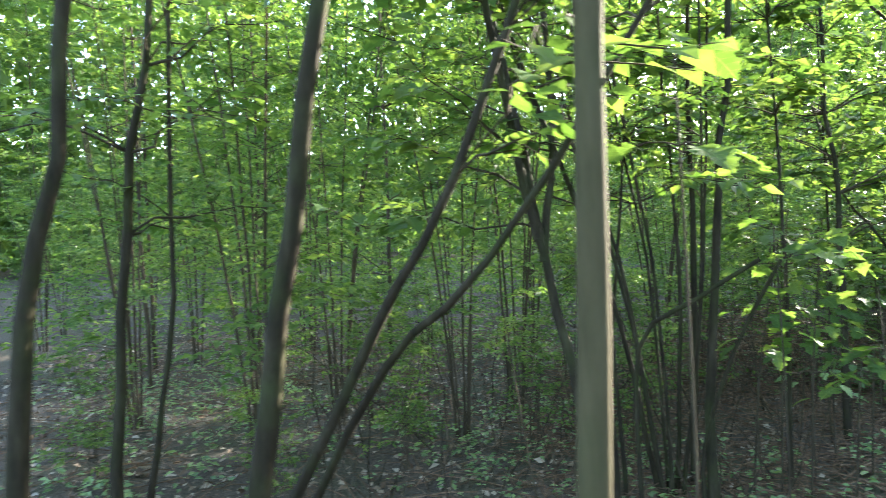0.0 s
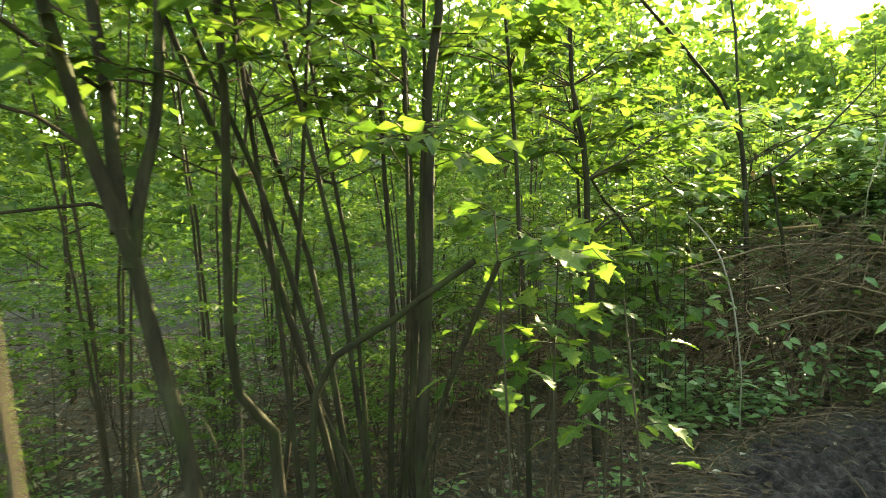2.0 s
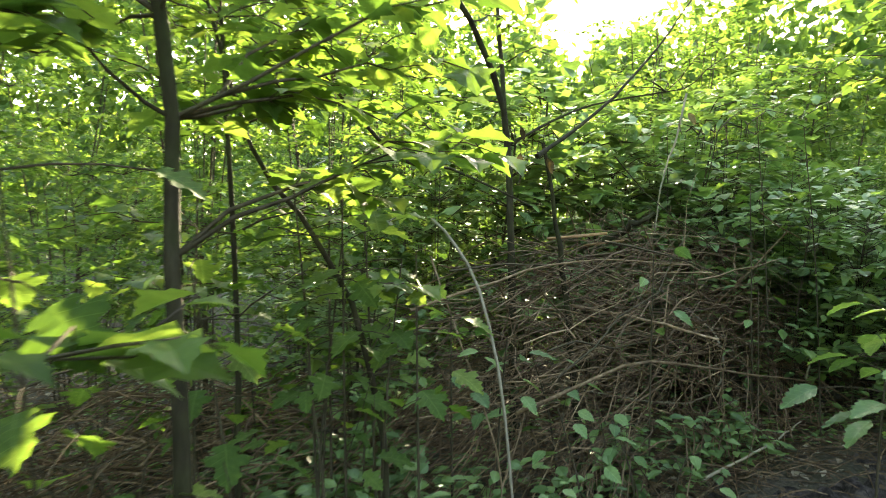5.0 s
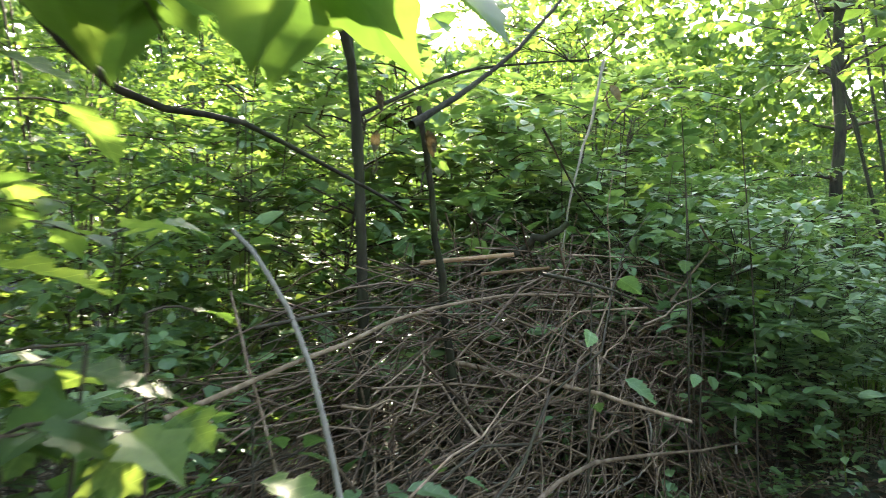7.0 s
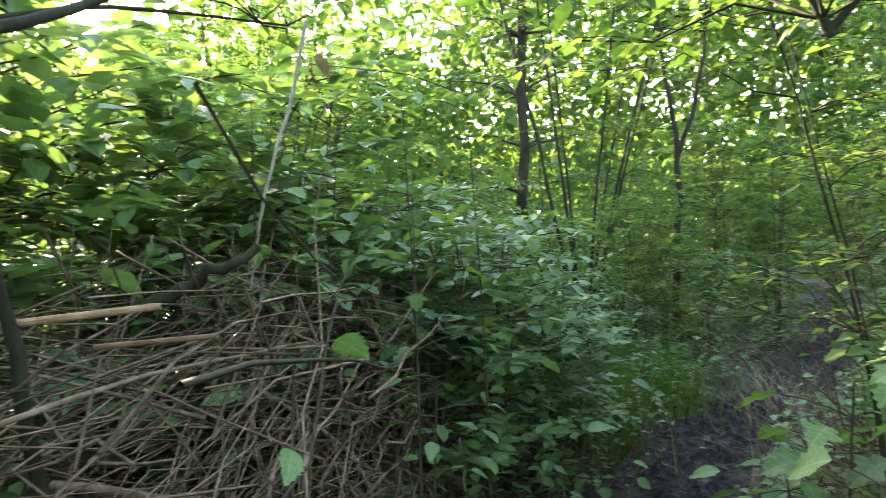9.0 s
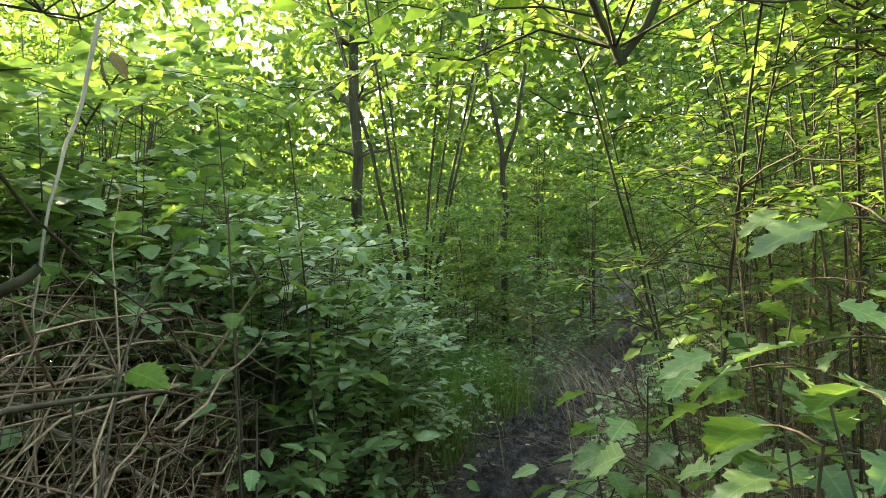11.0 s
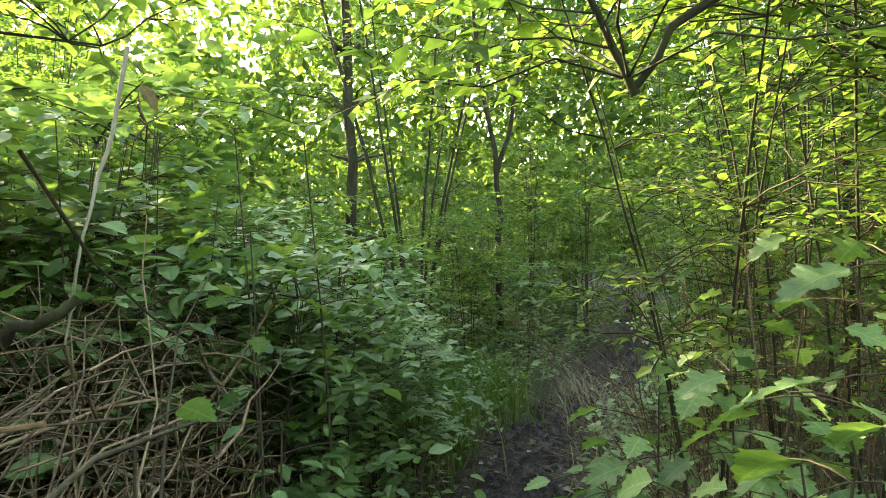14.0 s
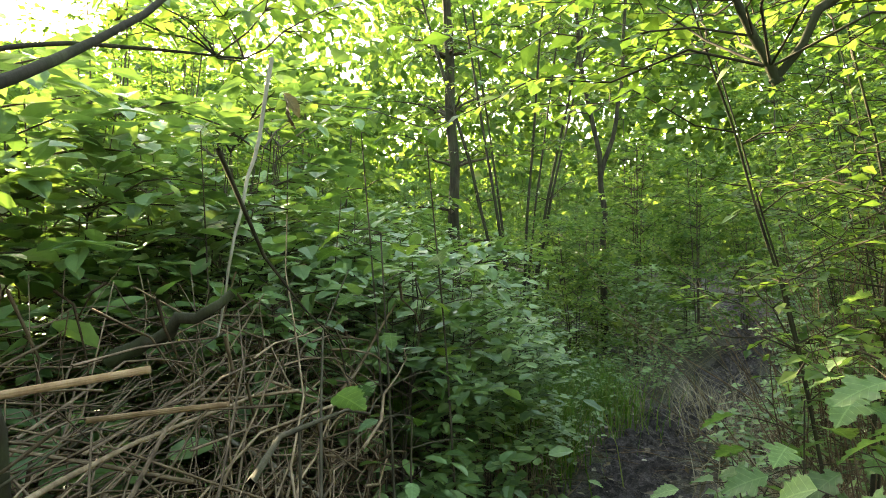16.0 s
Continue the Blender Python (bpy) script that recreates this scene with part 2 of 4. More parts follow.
def leaves_mesh(name, template, pos, along, up, size, mat):
    """Many leaves in one mesh: places, directions, face normals and lengths."""
    tv, tf = template
    pos, along, up, size = (np.asarray(a, float) for a in (pos, along, up, size))
    y = along / (np.linalg.norm(along, axis=1)[:, None] + 1e-9)
    x = np.cross(y, up)
    x /= np.linalg.norm(x, axis=1)[:, None] + 1e-9
    z = np.cross(x, y)
    v = pos[:, None] + size[:, None, None] * (tv[None, :, 0:1] * x[:, None] + tv[None, :, 1:2] * y[:, None] + tv[None, :, 2:3] * z[:, None])
    f = tf[None] + (np.arange(len(pos)) * len(tv))[:, None, None]
    return mesh_from(name, v.reshape(-1, 3), f.reshape(-1, 3), mat)


def part(name, mesh, parent, label=""):
    ob = new(name, mesh)
    ob.parent = parent
    return tagged(ob, label)


def thing(name, at, label, category, group="", kind=""):
    ob = new(name)
    ob.empty_display_size = 0.2
    ob.location = at
    return tagged(ob, label, category, group, kind)


rng = np.random.default_rng(7)


def bow(a, b2, sag, count, jitter=0.0):
    """A crooked, bowed line from a to b2."""
    a, b2 = np.asarray(a, float), np.asarray(b2, float)
    s = np.linspace(0, 1, count)
    p = a + (b2 - a) * s[:, None]
    p[:, 2] += sag * 4 * s * (1 - s)
    if jitter:
        p[1:-1] += rng.normal(0, jitter, (count - 2, 3))
    return p


def grow(stems, branches, reach, low, leaf, gap, flat=0.35, twigs=5, rise=0.25, fork=0.35, fine=True, dip=-0.45):
    """Branches with twigs and leaves on some stems (curve, radius). Gives twig tubes and leaf arrays."""
    tw, P, A, U, S = Tubes(), [], [], [], []

    def line_of_leaves(pts, step):
        seg = np.linalg.norm(np.diff(pts, axis=0), axis=1).sum()
        for k in range(max(2, int(seg / step))):
            s = (k + rng.uniform(0.2, 0.9)) / max(2, int(seg / step)) * (len(pts) - 1)
            i = min(int(s), len(pts) - 2)
            p = pts[i] + (pts[i + 1] - pts[i]) * (s - i)
            d = pts[i + 1] - pts[i]
            d = d / (np.linalg.norm(d) + 1e-9)
            side = np.cross(d, (0, 0, 1)) * (1 if k % 2 else -1)
            P.append(p)
            A.append(d * 0.6 + side * rng.uniform(0.4, 1.1) + (0, 0, rng.uniform(dip, 0.12)))
            U.append((rng.normal(0, flat), rng.normal(0, flat), 1))
            S.append(leaf * rng.uniform(0.55, 1.25))

    for curve, r0 in stems:
        m = len(curve)
        top = curve[-1][2]
        for k in range(branches):
            s = rng.uniform(0, 1) ** 0.8
            idx = min(m - 1, max(1, int(np.searchsorted(curve[:, 2], low + (top - low) * s))))
            p0 = curve[idx]
            f = idx / m
            ang = rng.uniform(0, 2 * math.pi)
            ln = reach * rng.uniform(0.5, 1.15) * (1.1 - 0.6 * f)
            out = np.array((math.cos(ang), math.sin(ang), 0))
            end = p0 + out * ln + (0, 0, ln * rng.uniform(rise - 0.3, rise + 0.3))
            c = bow(p0, end, ln * 0.08, 6, 0.03 * ln)
            cc = c if fine else c[::2]
            tw.add(cc, np.linspace(max(0.004, r0 * fork * (1 - f * 0.5)), 0.0018, len(cc)), 4 if fine else 3)
            for q in range(twigs):
                i = rng.integers(2, 6)
                d2 = out * rng.uniform(0.2, 0.9) + np.cross(out, (0, 0, 1)) * rng.uniform(0.4, 1.0) * (1 if q % 2 else -1)
                l2 = ln * rng.uniform(0.25, 0.5)
                e2 = c[i] + d2 * l2 + (0, 0, l2 * rng.uniform(-0.2, 0.35))
                c2 = bow(c[i], e2, l2 * 0.06, 4, 0.015)
                if fine:
                    tw.add(c2, np.linspace(0.003, 0.0012, 4), 3)
                line_of_leaves(c2, gap)
            line_of_leaves(c[2:], gap)
    return tw, P, A, U, S


def plant(name, at, stems, label, category, group="", bark=None, leafmat=None, template=None, branches=10, reach=0.8, low=1.2, leaf=0.08,
          gap=0.05, flat=0.35, twigs=5, rise=0.25, sides=8, stem_name="trunk", fine=True, wobble=0.35, dip=-0.45):
    """A tree or shrub at a place: each stem is a part, then its twigs and its crown of leaves. Stems: points from the base up, and a radius."""
    t = thing(name, at, label, category, group)
    curves = []
    for pts, r in stems:
        c = spline(pts, 12)
        c[1:-1] += rng.normal(0, r * wobble, (10, 3)) * (1, 1, 0)
        rad = r * np.linspace(1.15, 0.45, 12) * rng.uniform(0.92, 1.08, 12)
        rad[0] *= 1.25
        part(stem_name, Tubes().add(c, rad, sides).mesh(stem_name, bark or m_bark), t)
        curves.append((c, r))
    if branches:
        tw, P, A, U, S = grow(curves, branches, reach, low, leaf, gap, flat, twigs, rise, fine=fine, dip=dip)
        tagged(part("branching", tw.mesh("branching", m_twig), t), kind="stuff")
        part("crown", leaves_mesh("crown", template or LEAF_PLAIN, P, A, U, S, leafmat or m_leaf), t)
    return t


# ---- ground and path ----
TRACK = spline([(-3.0, -3.6), (0.3, -0.3), (2.0, 2.0), (3.3, 3.45), (4.6, 3.9), (6.0, 3.75), (7.6, 3.45), (8.7, 3.05), (9.7, 2.4), (11.6, 1.35), (13.6, 0.4), (17.0, -0.8), (24.0, -2.5)], 140)


def off_track(x, y):
    d = np.hypot(TRACK[:, 0][:, None] - np.ravel(x)[None], TRACK[:, 1][:, None] - np.ravel(y)[None])
    return d.min(0).reshape(np.shape(x))


def relief(x, y):
    h = 0.05 * np.sin(x * 0.9 + 1.3) * np.cos(y * 0.8) + 0.03 * np.sin(x * 2.3 + y * 1.7) + 0.012 * np.sin(7 * x + 2 * np.sin(5 * y))
    return h * np.clip((off_track(x, y) - 0.3) / 1.2, 0, 1)


fine = np.arange(-8, 20.01, 0.16)
axis = np.concatenate([-8 - np.geomspace(300, 0.5, 22), fine, 20 + np.geomspace(0.5, 300, 22)])
gx, gy = np.meshgrid(axis, axis, indexing="ij")
gz = relief(gx, gy)
N = len(axis)
ii, jj = np.meshgrid(np.arange(N - 1), np.arange(N - 1), indexing="ij")
quads = np.stack([ii * N + jj, (ii + 1) * N + jj, (ii + 1) * N + jj + 1, ii * N + jj + 1], -1).reshape(-1, 4)
ground = new("ground", mesh_from("ground", np.stack([gx, gy, gz], -1).reshape(-1, 3), quads, m_ground, True))
tagged(ground, "woodland floor of dark soil and dead leaves", "ground", kind="structure")

ts = spline(TRACK[::4], 1400)
tn = np.gradient(ts, axis=0)
tn = np.stack([tn[:, 1], -tn[:, 0]], 1) / np.linalg.norm(tn, axis=1)[:, None]
cols = np.linspace(-1, 1, 41)
rowsv = []
for k, (p, nn) in enumerate(zip(ts, tn)):
    half = np.interp(p[0], [0, 3, 5, 7.5, 9.5, 14, 24], [0.5, 0.6, 0.5, 0.5, 0.42, 0.36, 0.3])
    for c in cols:
        q = p + nn * half * c * (1 + 0.18 * math.sin(k * 0.063 + c) + 0.1 * math.sin(k * 0.157))
        bumps = noise.noise((q[0] * 5, q[1] * 5, 0)) * 0.05 + abs(noise.noise((q[0] * 9, q[1] * 9, 3))) * 0.11 + noise.noise((q[0] * 27, q[1] * 27, 5)) * 0.022
        rowsv.append((q[0], q[1], 0.006 + bumps - 0.09 * abs(c) ** 3))
K = len(cols)
ii, jj = np.meshgrid(np.arange(len(ts) - 1), np.arange(K - 1), indexing="ij")
quads = np.stack([ii * K + jj, (ii + 1) * K + jj, (ii + 1) * K + jj + 1, ii * K + jj + 1], -1).reshape(-1, 4)
path_ob = new("path", mesh_from("path", rowsv, quads, m_mud, True))
tagged(path_ob, "trodden woodland path of dark wet mud", "path", kind="structure")

# ---- trees and shrubs the walk passes ----
plant("young_tree", (0.17, 0.91, 0), [([(0, 0, -0.05), (0.02, -0.03, 0.8), (0.035, -0.06, 1.9), (0.08, -0.12, 4.6)], 0.03)],
      "slender young tree with smooth pale green-brown bark", "tree", bark=m_bark_pale, branches=15, reach=0.9, low=3.0, leaf=0.09, sides=14, wobble=0.06)
plant("young_tree", (-0.68, 1.9, 0), [([(0, 0, -0.05), (0.2, -0.17, 1.0), (0.38, -0.32, 2.0), (0.8, -0.5, 4.5)], 0.034)],
      "leaning young tree with dark bark", "tree", branches=25, reach=1.0, low=1.60, leaf=0.09, template=LEAF_LOBED)
plant("hazel_shrub", (-0.85, 2.2, 0), [([(0, 0, -0.05), (0.6, -0.38, 1.15), (0.92, -0.55, 1.75), (1.6, -0.6, 3.6)], 0.019),
                                        ([(0.05, 0.1, -0.05), (0.62, -0.3, 1.05), (1.0, -0.7, 1.5), (1.7, -0.9, 2.6)], 0.015)],
      "leaning hazel shrub with thin dark stems", "shrub", branches=21, reach=0.9, low=1.50, leaf=0.08)
plant("young_tree", (-1.32, 1.8, 0), [([(0, 0, -0.05), (0.12, 0, 1.2), (0.3, 0, 2.2), (0.5, 0.1, 4.5)], 0.03)],
      "crooked young tree with dark mossy bark", "tree", branches=21, reach=0.9, low=1.50, leaf=0.08)
plant("hazel_shrub", (-1.75, 3.3, 0), [([(0, 0, -0.05), (0.1, 0, 1.4), (0.35, 0, 3.0), (0.5, 0, 4.8)], 0.028), ([(0.1, 0.1, -0.05), (0.3, 0.1, 1.4), (0.4, 0, 4.6)], 0.018)],
      "pair of thin grey hazel stems in leaf", "shrub", branches=23, reach=1.0, low=1.10, leaf=0.08)
plant("maple_sapling", (0.74, 2.85, 0), [([(0, 0, -0.05), (-0.16, 0.06, 0.8), (-0.31, 0.1, 1.5), (-0.55, -0.1, 2.6), (-0.8, -0.2, 4.2)], 0.025),
                                          ([(-0.3, 0.1, 1.45), (-0.38, 0.35, 2.2), (-0.5, 0.8, 3.2), (-0.6, 0.9, 4.6)], 0.02),
                                          ([(-0.28, 0.1, 1.35), (-0.2, 0.3, 2.2), (-0.3, 0.6, 4.4)], 0.018)],
      "maple sapling that forks into leaning dark stems", "tree", branches=23, reach=1.0, low=1.30, leaf=0.095, template=LEAF_LOBED)
plant("hazel_shrub", (0.86, 3.32, 0), [([(0, 0, -0.05), (-0.04, 0, 0.7), (-0.16, -0.1, 1.0), (-0.15, -0.12, 2.0), (-0.2, -0.1, 4.5)], 0.021),
                                        ([(0.08, 0.1, -0.05), (0.0, 0.1, 1.2), (-0.3, 0.1, 3.9)], 0.012), ([(-0.06, 0.15, -0.05), (0.1, 0.2, 1.4), (0.25, 0.2, 3.6)], 0.011)],
      "hazel shrub with kinked dark stems", "shrub", branches=19, reach=0.8, low=1.40, leaf=0.085)
coppice = [([(0.06 * math.cos(a), 0.2 + 0.06 * math.sin(a), -0.05), (0.28 * math.cos(a) - 0.05, 0.2 + 0.22 * math.sin(a), 1.2),
             (0.55 * math.cos(a) - 0.22, 0.25 + 0.4 * math.sin(a), 2.4), (0.8 * math.cos(a) - 0.4, 0.3 + 0.6 * math.sin(a), 4.0)], r)
           for a, r in ((0.3, 0.011), (0.9, 0.013), (1.5, 0.010), (2.1, 0.014), (3.0, 0.012), (3.2, 0.015), (3.7, 0.012), (4.4, 0.010), (5.3, 0.009))]
plant("hazel_coppice", (1.22, 3.3, 0), [([(0.14, -0.02, -0.05), (0.15, -0.02, 0.8), (0.17, -0.06, 1.6), (0.2, -0.1, 2.3), (0.3, -0.1, 4.6)], 0.027),
                                         ([(0.2, 0.4, -0.05), (0.22, 0.4, 1.2), (0.25, 0.5, 2.4), (0.3, 0.5, 4.4)], 0.021)] + coppice,
      "hazel coppice stool with many thin dark stems", "shrub", branches=13, reach=0.8, low=1.30, leaf=0.085)
plant("maple_sapling", (1.9, 3.55, 0), [([(0, 0, -0.05), (-0.02, -0.03, 1.0), (-0.02, 0.03, 1.8), (-0.08, 0.1, 3.8)], 0.013)],
      "thin maple sapling with bright spring leaves", "tree", branches=38, reach=0.75, low=1.1, leaf=0.11, template=LEAF_LOBED, gap=0.06, flat=0.25, dip=-0.25)
plant("maple_sapling", (2.64, 4.2, 0), [([(0, 0, -0.05), (0, 0.04, 0.9), (0.02, 0.12, 1.8), (-0.04, 0.15, 2.3), (-0.1, 0.2, 4.2)], 0.022)],
      "maple sapling with bright spring leaves", "tree", branches=52, reach=0.8, low=0.9, leaf=0.11, template=LEAF_LOBED, gap=0.055, flat=0.25, dip=-0.25)
plant("maple_sapling", (3.1, 5.2, 0), [([(0, 0, -0.05), (0.03, 0, 1.2), (0.0, 0.1, 3.6)], 0.014)],
      "maple sapling with bright spring leaves", "tree", branches=44, reach=0.9, low=0.8, leaf=0.1, template=LEAF_LOBED, gap=0.06, flat=0.25, dip=-0.25)
plant("bent_tree", (4.92, 5.5, 0), [([(0, 0, -0.05), (0, 0, 1.2), (-0.06, -0.03, 1.9), (-0.35, -0.15, 2.35), (-1.3, -0.5, 2.9), (-2.1, -0.7, 3.4)], 0.022),
                                     ([(-0.02, 0, 1.7), (-0.02, 0.05, 2.4), (-0.1, 0.1, 3.8)], 0.016), ([(-0.03, 0, 1.85), (0.5, -0.15, 2.1), (1.2, -0.4, 2.25)], 0.008)],
      "bent grey sapling arching over the brushwood", "tree", branches=8, reach=0.7, low=2.2, leaf=0.08)
plant("dead_sapling", (5.06, 5.1, 0), [([(0, 0, -0.05), (-0.1, 0, 0.8), (-0.2, -0.02, 1.3), (-0.38, -0.08, 1.8)], 0.019),
                                        ([(-0.5, -0.15, 1.72), (-0.05, -0.12, 1.95), (0.5, -0.12, 2.35), (1.0, -0.1, 2.8)], 0.01)],
      "broken dead sapling with a slanting branch", "tree", branches=0, bark=m_bark)
plant("hazel_shrub", (3.5, 4.68, 0), [([(0, 0, -0.05), (-0.05, 0.03, 0.85), (-0.2, 0.2, 1.37), (-0.36, 0.4, 1.75), (-0.5, 0.6, 2.6)], 0.013),
                                       ([(-0.1, 0.45, 2.1), (0.13, 0.14, 1.67), (0.42, 0.13, 1.62), (0.95, 0.2, 1.47)], 0.008)],
      "small hazel shrub with a drooping dark branch", "shrub", branches=10, reach=0.5, low=0.7, leaf=0.095, gap=0.09, template=LEAF_LOBED)

# limb that reaches over the path
plant("maple_tree", (6.1, 1.7, 0), [([(0, 0, -0.05), (-0.02, 0.1, 1.5), (-0.2, 0.8, 2.5), (-0.3, 1.45, 2.28), (-0.28, 1.68, 2.0)], 0.026),
                                     ([(-0.28, 1.66, 2.0), (-0.3, 1.8, 2.28), (-0.45, 2.0, 2.7)], 0.014),
                                     ([(-0.2, 0.8, 2.5), (-0.1, 0.6, 3.4), (0, 0.3, 4.8)], 0.03)],
      "maple tree with a dark crooked limb over the path", "tree", branches=19, reach=1.1, low=1.7, leaf=0.09, gap=0.06)
RIGHT = [(6.6, 2.75, 0.9, 3.0), (7.2, 2.0, 1.0, 3.6), (6.4, 2.2, 0.7, 3.4), (7.9, 1.4, 1.2, 4.2), (6.9, 1.2, 0.9, 4.0), (8.6, 1.6, 0.8, 3.0), (9.4, 0.9, 0.8, 3.6), (5.5, 1.9, 0.6, 3.2), (5.2, 1.0, 0.8, 3.8), (6.0, 0.5, 0.9, 4.4), (8.4, 0.3, 1.0, 4.5)]
for x, y, reach, h in RIGHT:
    st = []
    for k in range(4):
        a = rng.uniform(0, 6.28)
        st.append(([(0.05 * math.cos(a), 0.05 * math.sin(a), -0.05), (0.25 * math.cos(a), 0.25 * math.sin(a), h * 0.4), (0.75 * math.cos(a), 0.75 * math.sin(a), h)], rng.uniform(0.004, 0.009)))
    plant("hazel_shrub", (x, y, 0), st, "leafy hazel shrub with thin dark stems by the path", "shrub", "shrubs beside the path", branches=15, reach=reach, low=0.45, leaf=0.068, gap=0.046, template=LEAF_PLAIN, flat=0.25, dip=-0.25)

# slim trees further along the path
plant("slim_tree", (12.9, 2.65, 0), [([(0, 0, -0.05), (0, 0, 1.4), (0.02, 0, 2.5), (0.0, 0.25, 4.2), (0, 0.35, 7)], 0.045), ([(0.02, 0, 2.45), (0.0, -0.3, 3.6), (0, -0.5, 6.5)], 0.032)],
      "slim forked tree with dark bark", "tree", branches=23, reach=1.2, low=2.6, leaf=0.09)
plant("ivy_tree", (13.0, 4.7, 0), [([(0, 0, -0.05), (0, 0, 3), (0.05, 0, 8)], 0.09)], "dark tree trunk clad in ivy", "tree", branches=85, reach=1.3, low=0.5, leaf=0.12, gap=0.07, leafmat=m_leaf_deep)
plant("hazel_coppice", (11.9, 3.9, 0), [([(0.1 * math.cos(a), 0.1 * math.sin(a), -0.05), (0.3 * math.cos(a), 0.4 * math.sin(a), 1.8), (0.9 * math.cos(a), 1.3 * math.sin(a), 5.2)], r)
                                         for a, r in ((0.4, 0.02), (1.2, 0.026), (1.9, 0.018), (2.6, 0.022), (3.5, 0.02), (4.2, 0.024), (4.9, 0.02), (5.6, 0.018))],
      "hazel coppice with fanned dark stems", "shrub", branches=11, reach=0.8, low=1.6, leaf=0.07)
plant("tall_tree", (8.7, 0.5, 0), [([(0, 0, -0.05), (0.0, 0, 3), (0.05, 0, 8)], 0.05)], "tall straight tree with pale brown bark", "tree", branches=27, reach=1.4, low=2.2, leaf=0.1)


# ---- shrub and tree kinds that repeat ----
def make_wood(kind, h, stems, branches, reach, low, leaf, template, leafmat, label, category, group, gap=0.07, flat=0.55, dip=-0.5):
    st = []
    for k in range(stems):
        a = rng.uniform(0, 6.28)
        sp = 0.0 if stems == 1 else rng.uniform(0.15, 0.3) * h * 0.6
        st.append(([(0.06 * math.cos(a), 0.06 * math.sin(a), -0.1), (sp * 0.35 * math.cos(a), sp * 0.35 * math.sin(a), h * 0.4), (sp * math.cos(a), sp * math.sin(a), h)],
                   rng.uniform(0.003, 0.005) * h / (1.5 if stems > 2 else 1)))
    return plant(kind, (0, 0, 0), st, label, category, group, bark=m_twig, branches=branches, reach=reach, low=low, leaf=leaf, gap=gap, template=template, leafmat=leafmat, sides=5, fine=False, flat=flat, dip=dip)


KINDS = {
    "hazel": [make_wood("hazel_shrub", 4.6, 6, 13, 1.1, 0.7, 0.085, LEAF_SMALL, m_leaf, "hazel shrub in fresh green leaf among the trees", "shrub", "woodland shrubs", 0.042) for _ in range(2)],
    "sapling": [make_wood("young_tree", 6.5, 1, 70, 1.5, 1.0, 0.09, LEAF_SMALL, m_leaf, "slender young woodland tree in fresh leaf", "tree", "woodland trees", 0.045) for _ in range(2)],
    "tall": [make_wood("woodland_tree", 10.0, 1, 95, 2.2, 2.2, 0.13, LEAF_SMALL, m_leaf, "tall thin woodland tree in fresh leaf", "tree", "woodland trees", 0.055) for _ in range(2)],
    "bush": [make_wood("undergrowth_bush", 1.9, 6, 12, 0.75, 0.1, 0.075, LEAF_SMALL, m_leaf, "low leafy bush of the undergrowth", "bush", "undergrowth bushes", 0.042) for _ in range(2)],
    "bramble": [make_wood("bramble_bush", 1.2, 8, 6, 0.6, 0.15, 0.082, LEAF_OVAL, m_leaf_deep, "dense bramble bush with dark green leaves", "bush", "bramble thicket", 0.05, 0.2, -0.1) for _ in range(2)],
}
used = set()


def put(kind, x, y, scale=1.0, squash=1.0):
    src = KINDS[kind][int(rng.integers(0, len(KINDS[kind])))]
    m = Matrix.Translation((x, y, 0)) @ Matrix.Rotation(rng.uniform(0, 6.28), 4, "Z") @ Matrix.Diagonal((scale, scale, scale * squash, 1))
    if src.name not in used:
        used.add(src.name)
        src.matrix_basis = m
    else:
        copy_thing(src, m)


# bramble thicket behind and beyond the brushwood
for x, y, s in ((5.4, 6.2, 1.15), (6.2, 6.05, 1.2), (6.5, 5.05, 0.95), (6.75, 4.72, 0.95), (3.95, 5.7, 0.7), (4.3, 6.2, 0.9), (7.15, 4.45, 0.85), (7.5, 4.25, 0.7), (7.3, 4.55, 1.0), (7.6, 5.2, 1.1), (7.0, 5.6, 1.15), (8.1, 4.5, 0.95), (8.3, 5.3, 1.15), (6.3, 6.0, 1.25), (7.2, 6.5, 1.3), (8.9, 4.75, 1.0),
                (9.6, 4.4, 0.95), (9.4, 5.5, 1.2), (8.4, 6.6, 1.3), (5.3, 6.8, 1.3), (10.4, 3.9, 0.8), (10.6, 5.0, 1.1), (4.2, 6.9, 1.1), (7.9, 4.05, 0.6), (9.0, 3.95, 0.55), (11.4, 2.6, 0.8), (10.9, 0.6, 0.8), (12.5, 0.0, 0.9), (7.6, 2.3, 0.55), (8.3, 2.05, 0.6)):
    put("bramble", x, y, s)
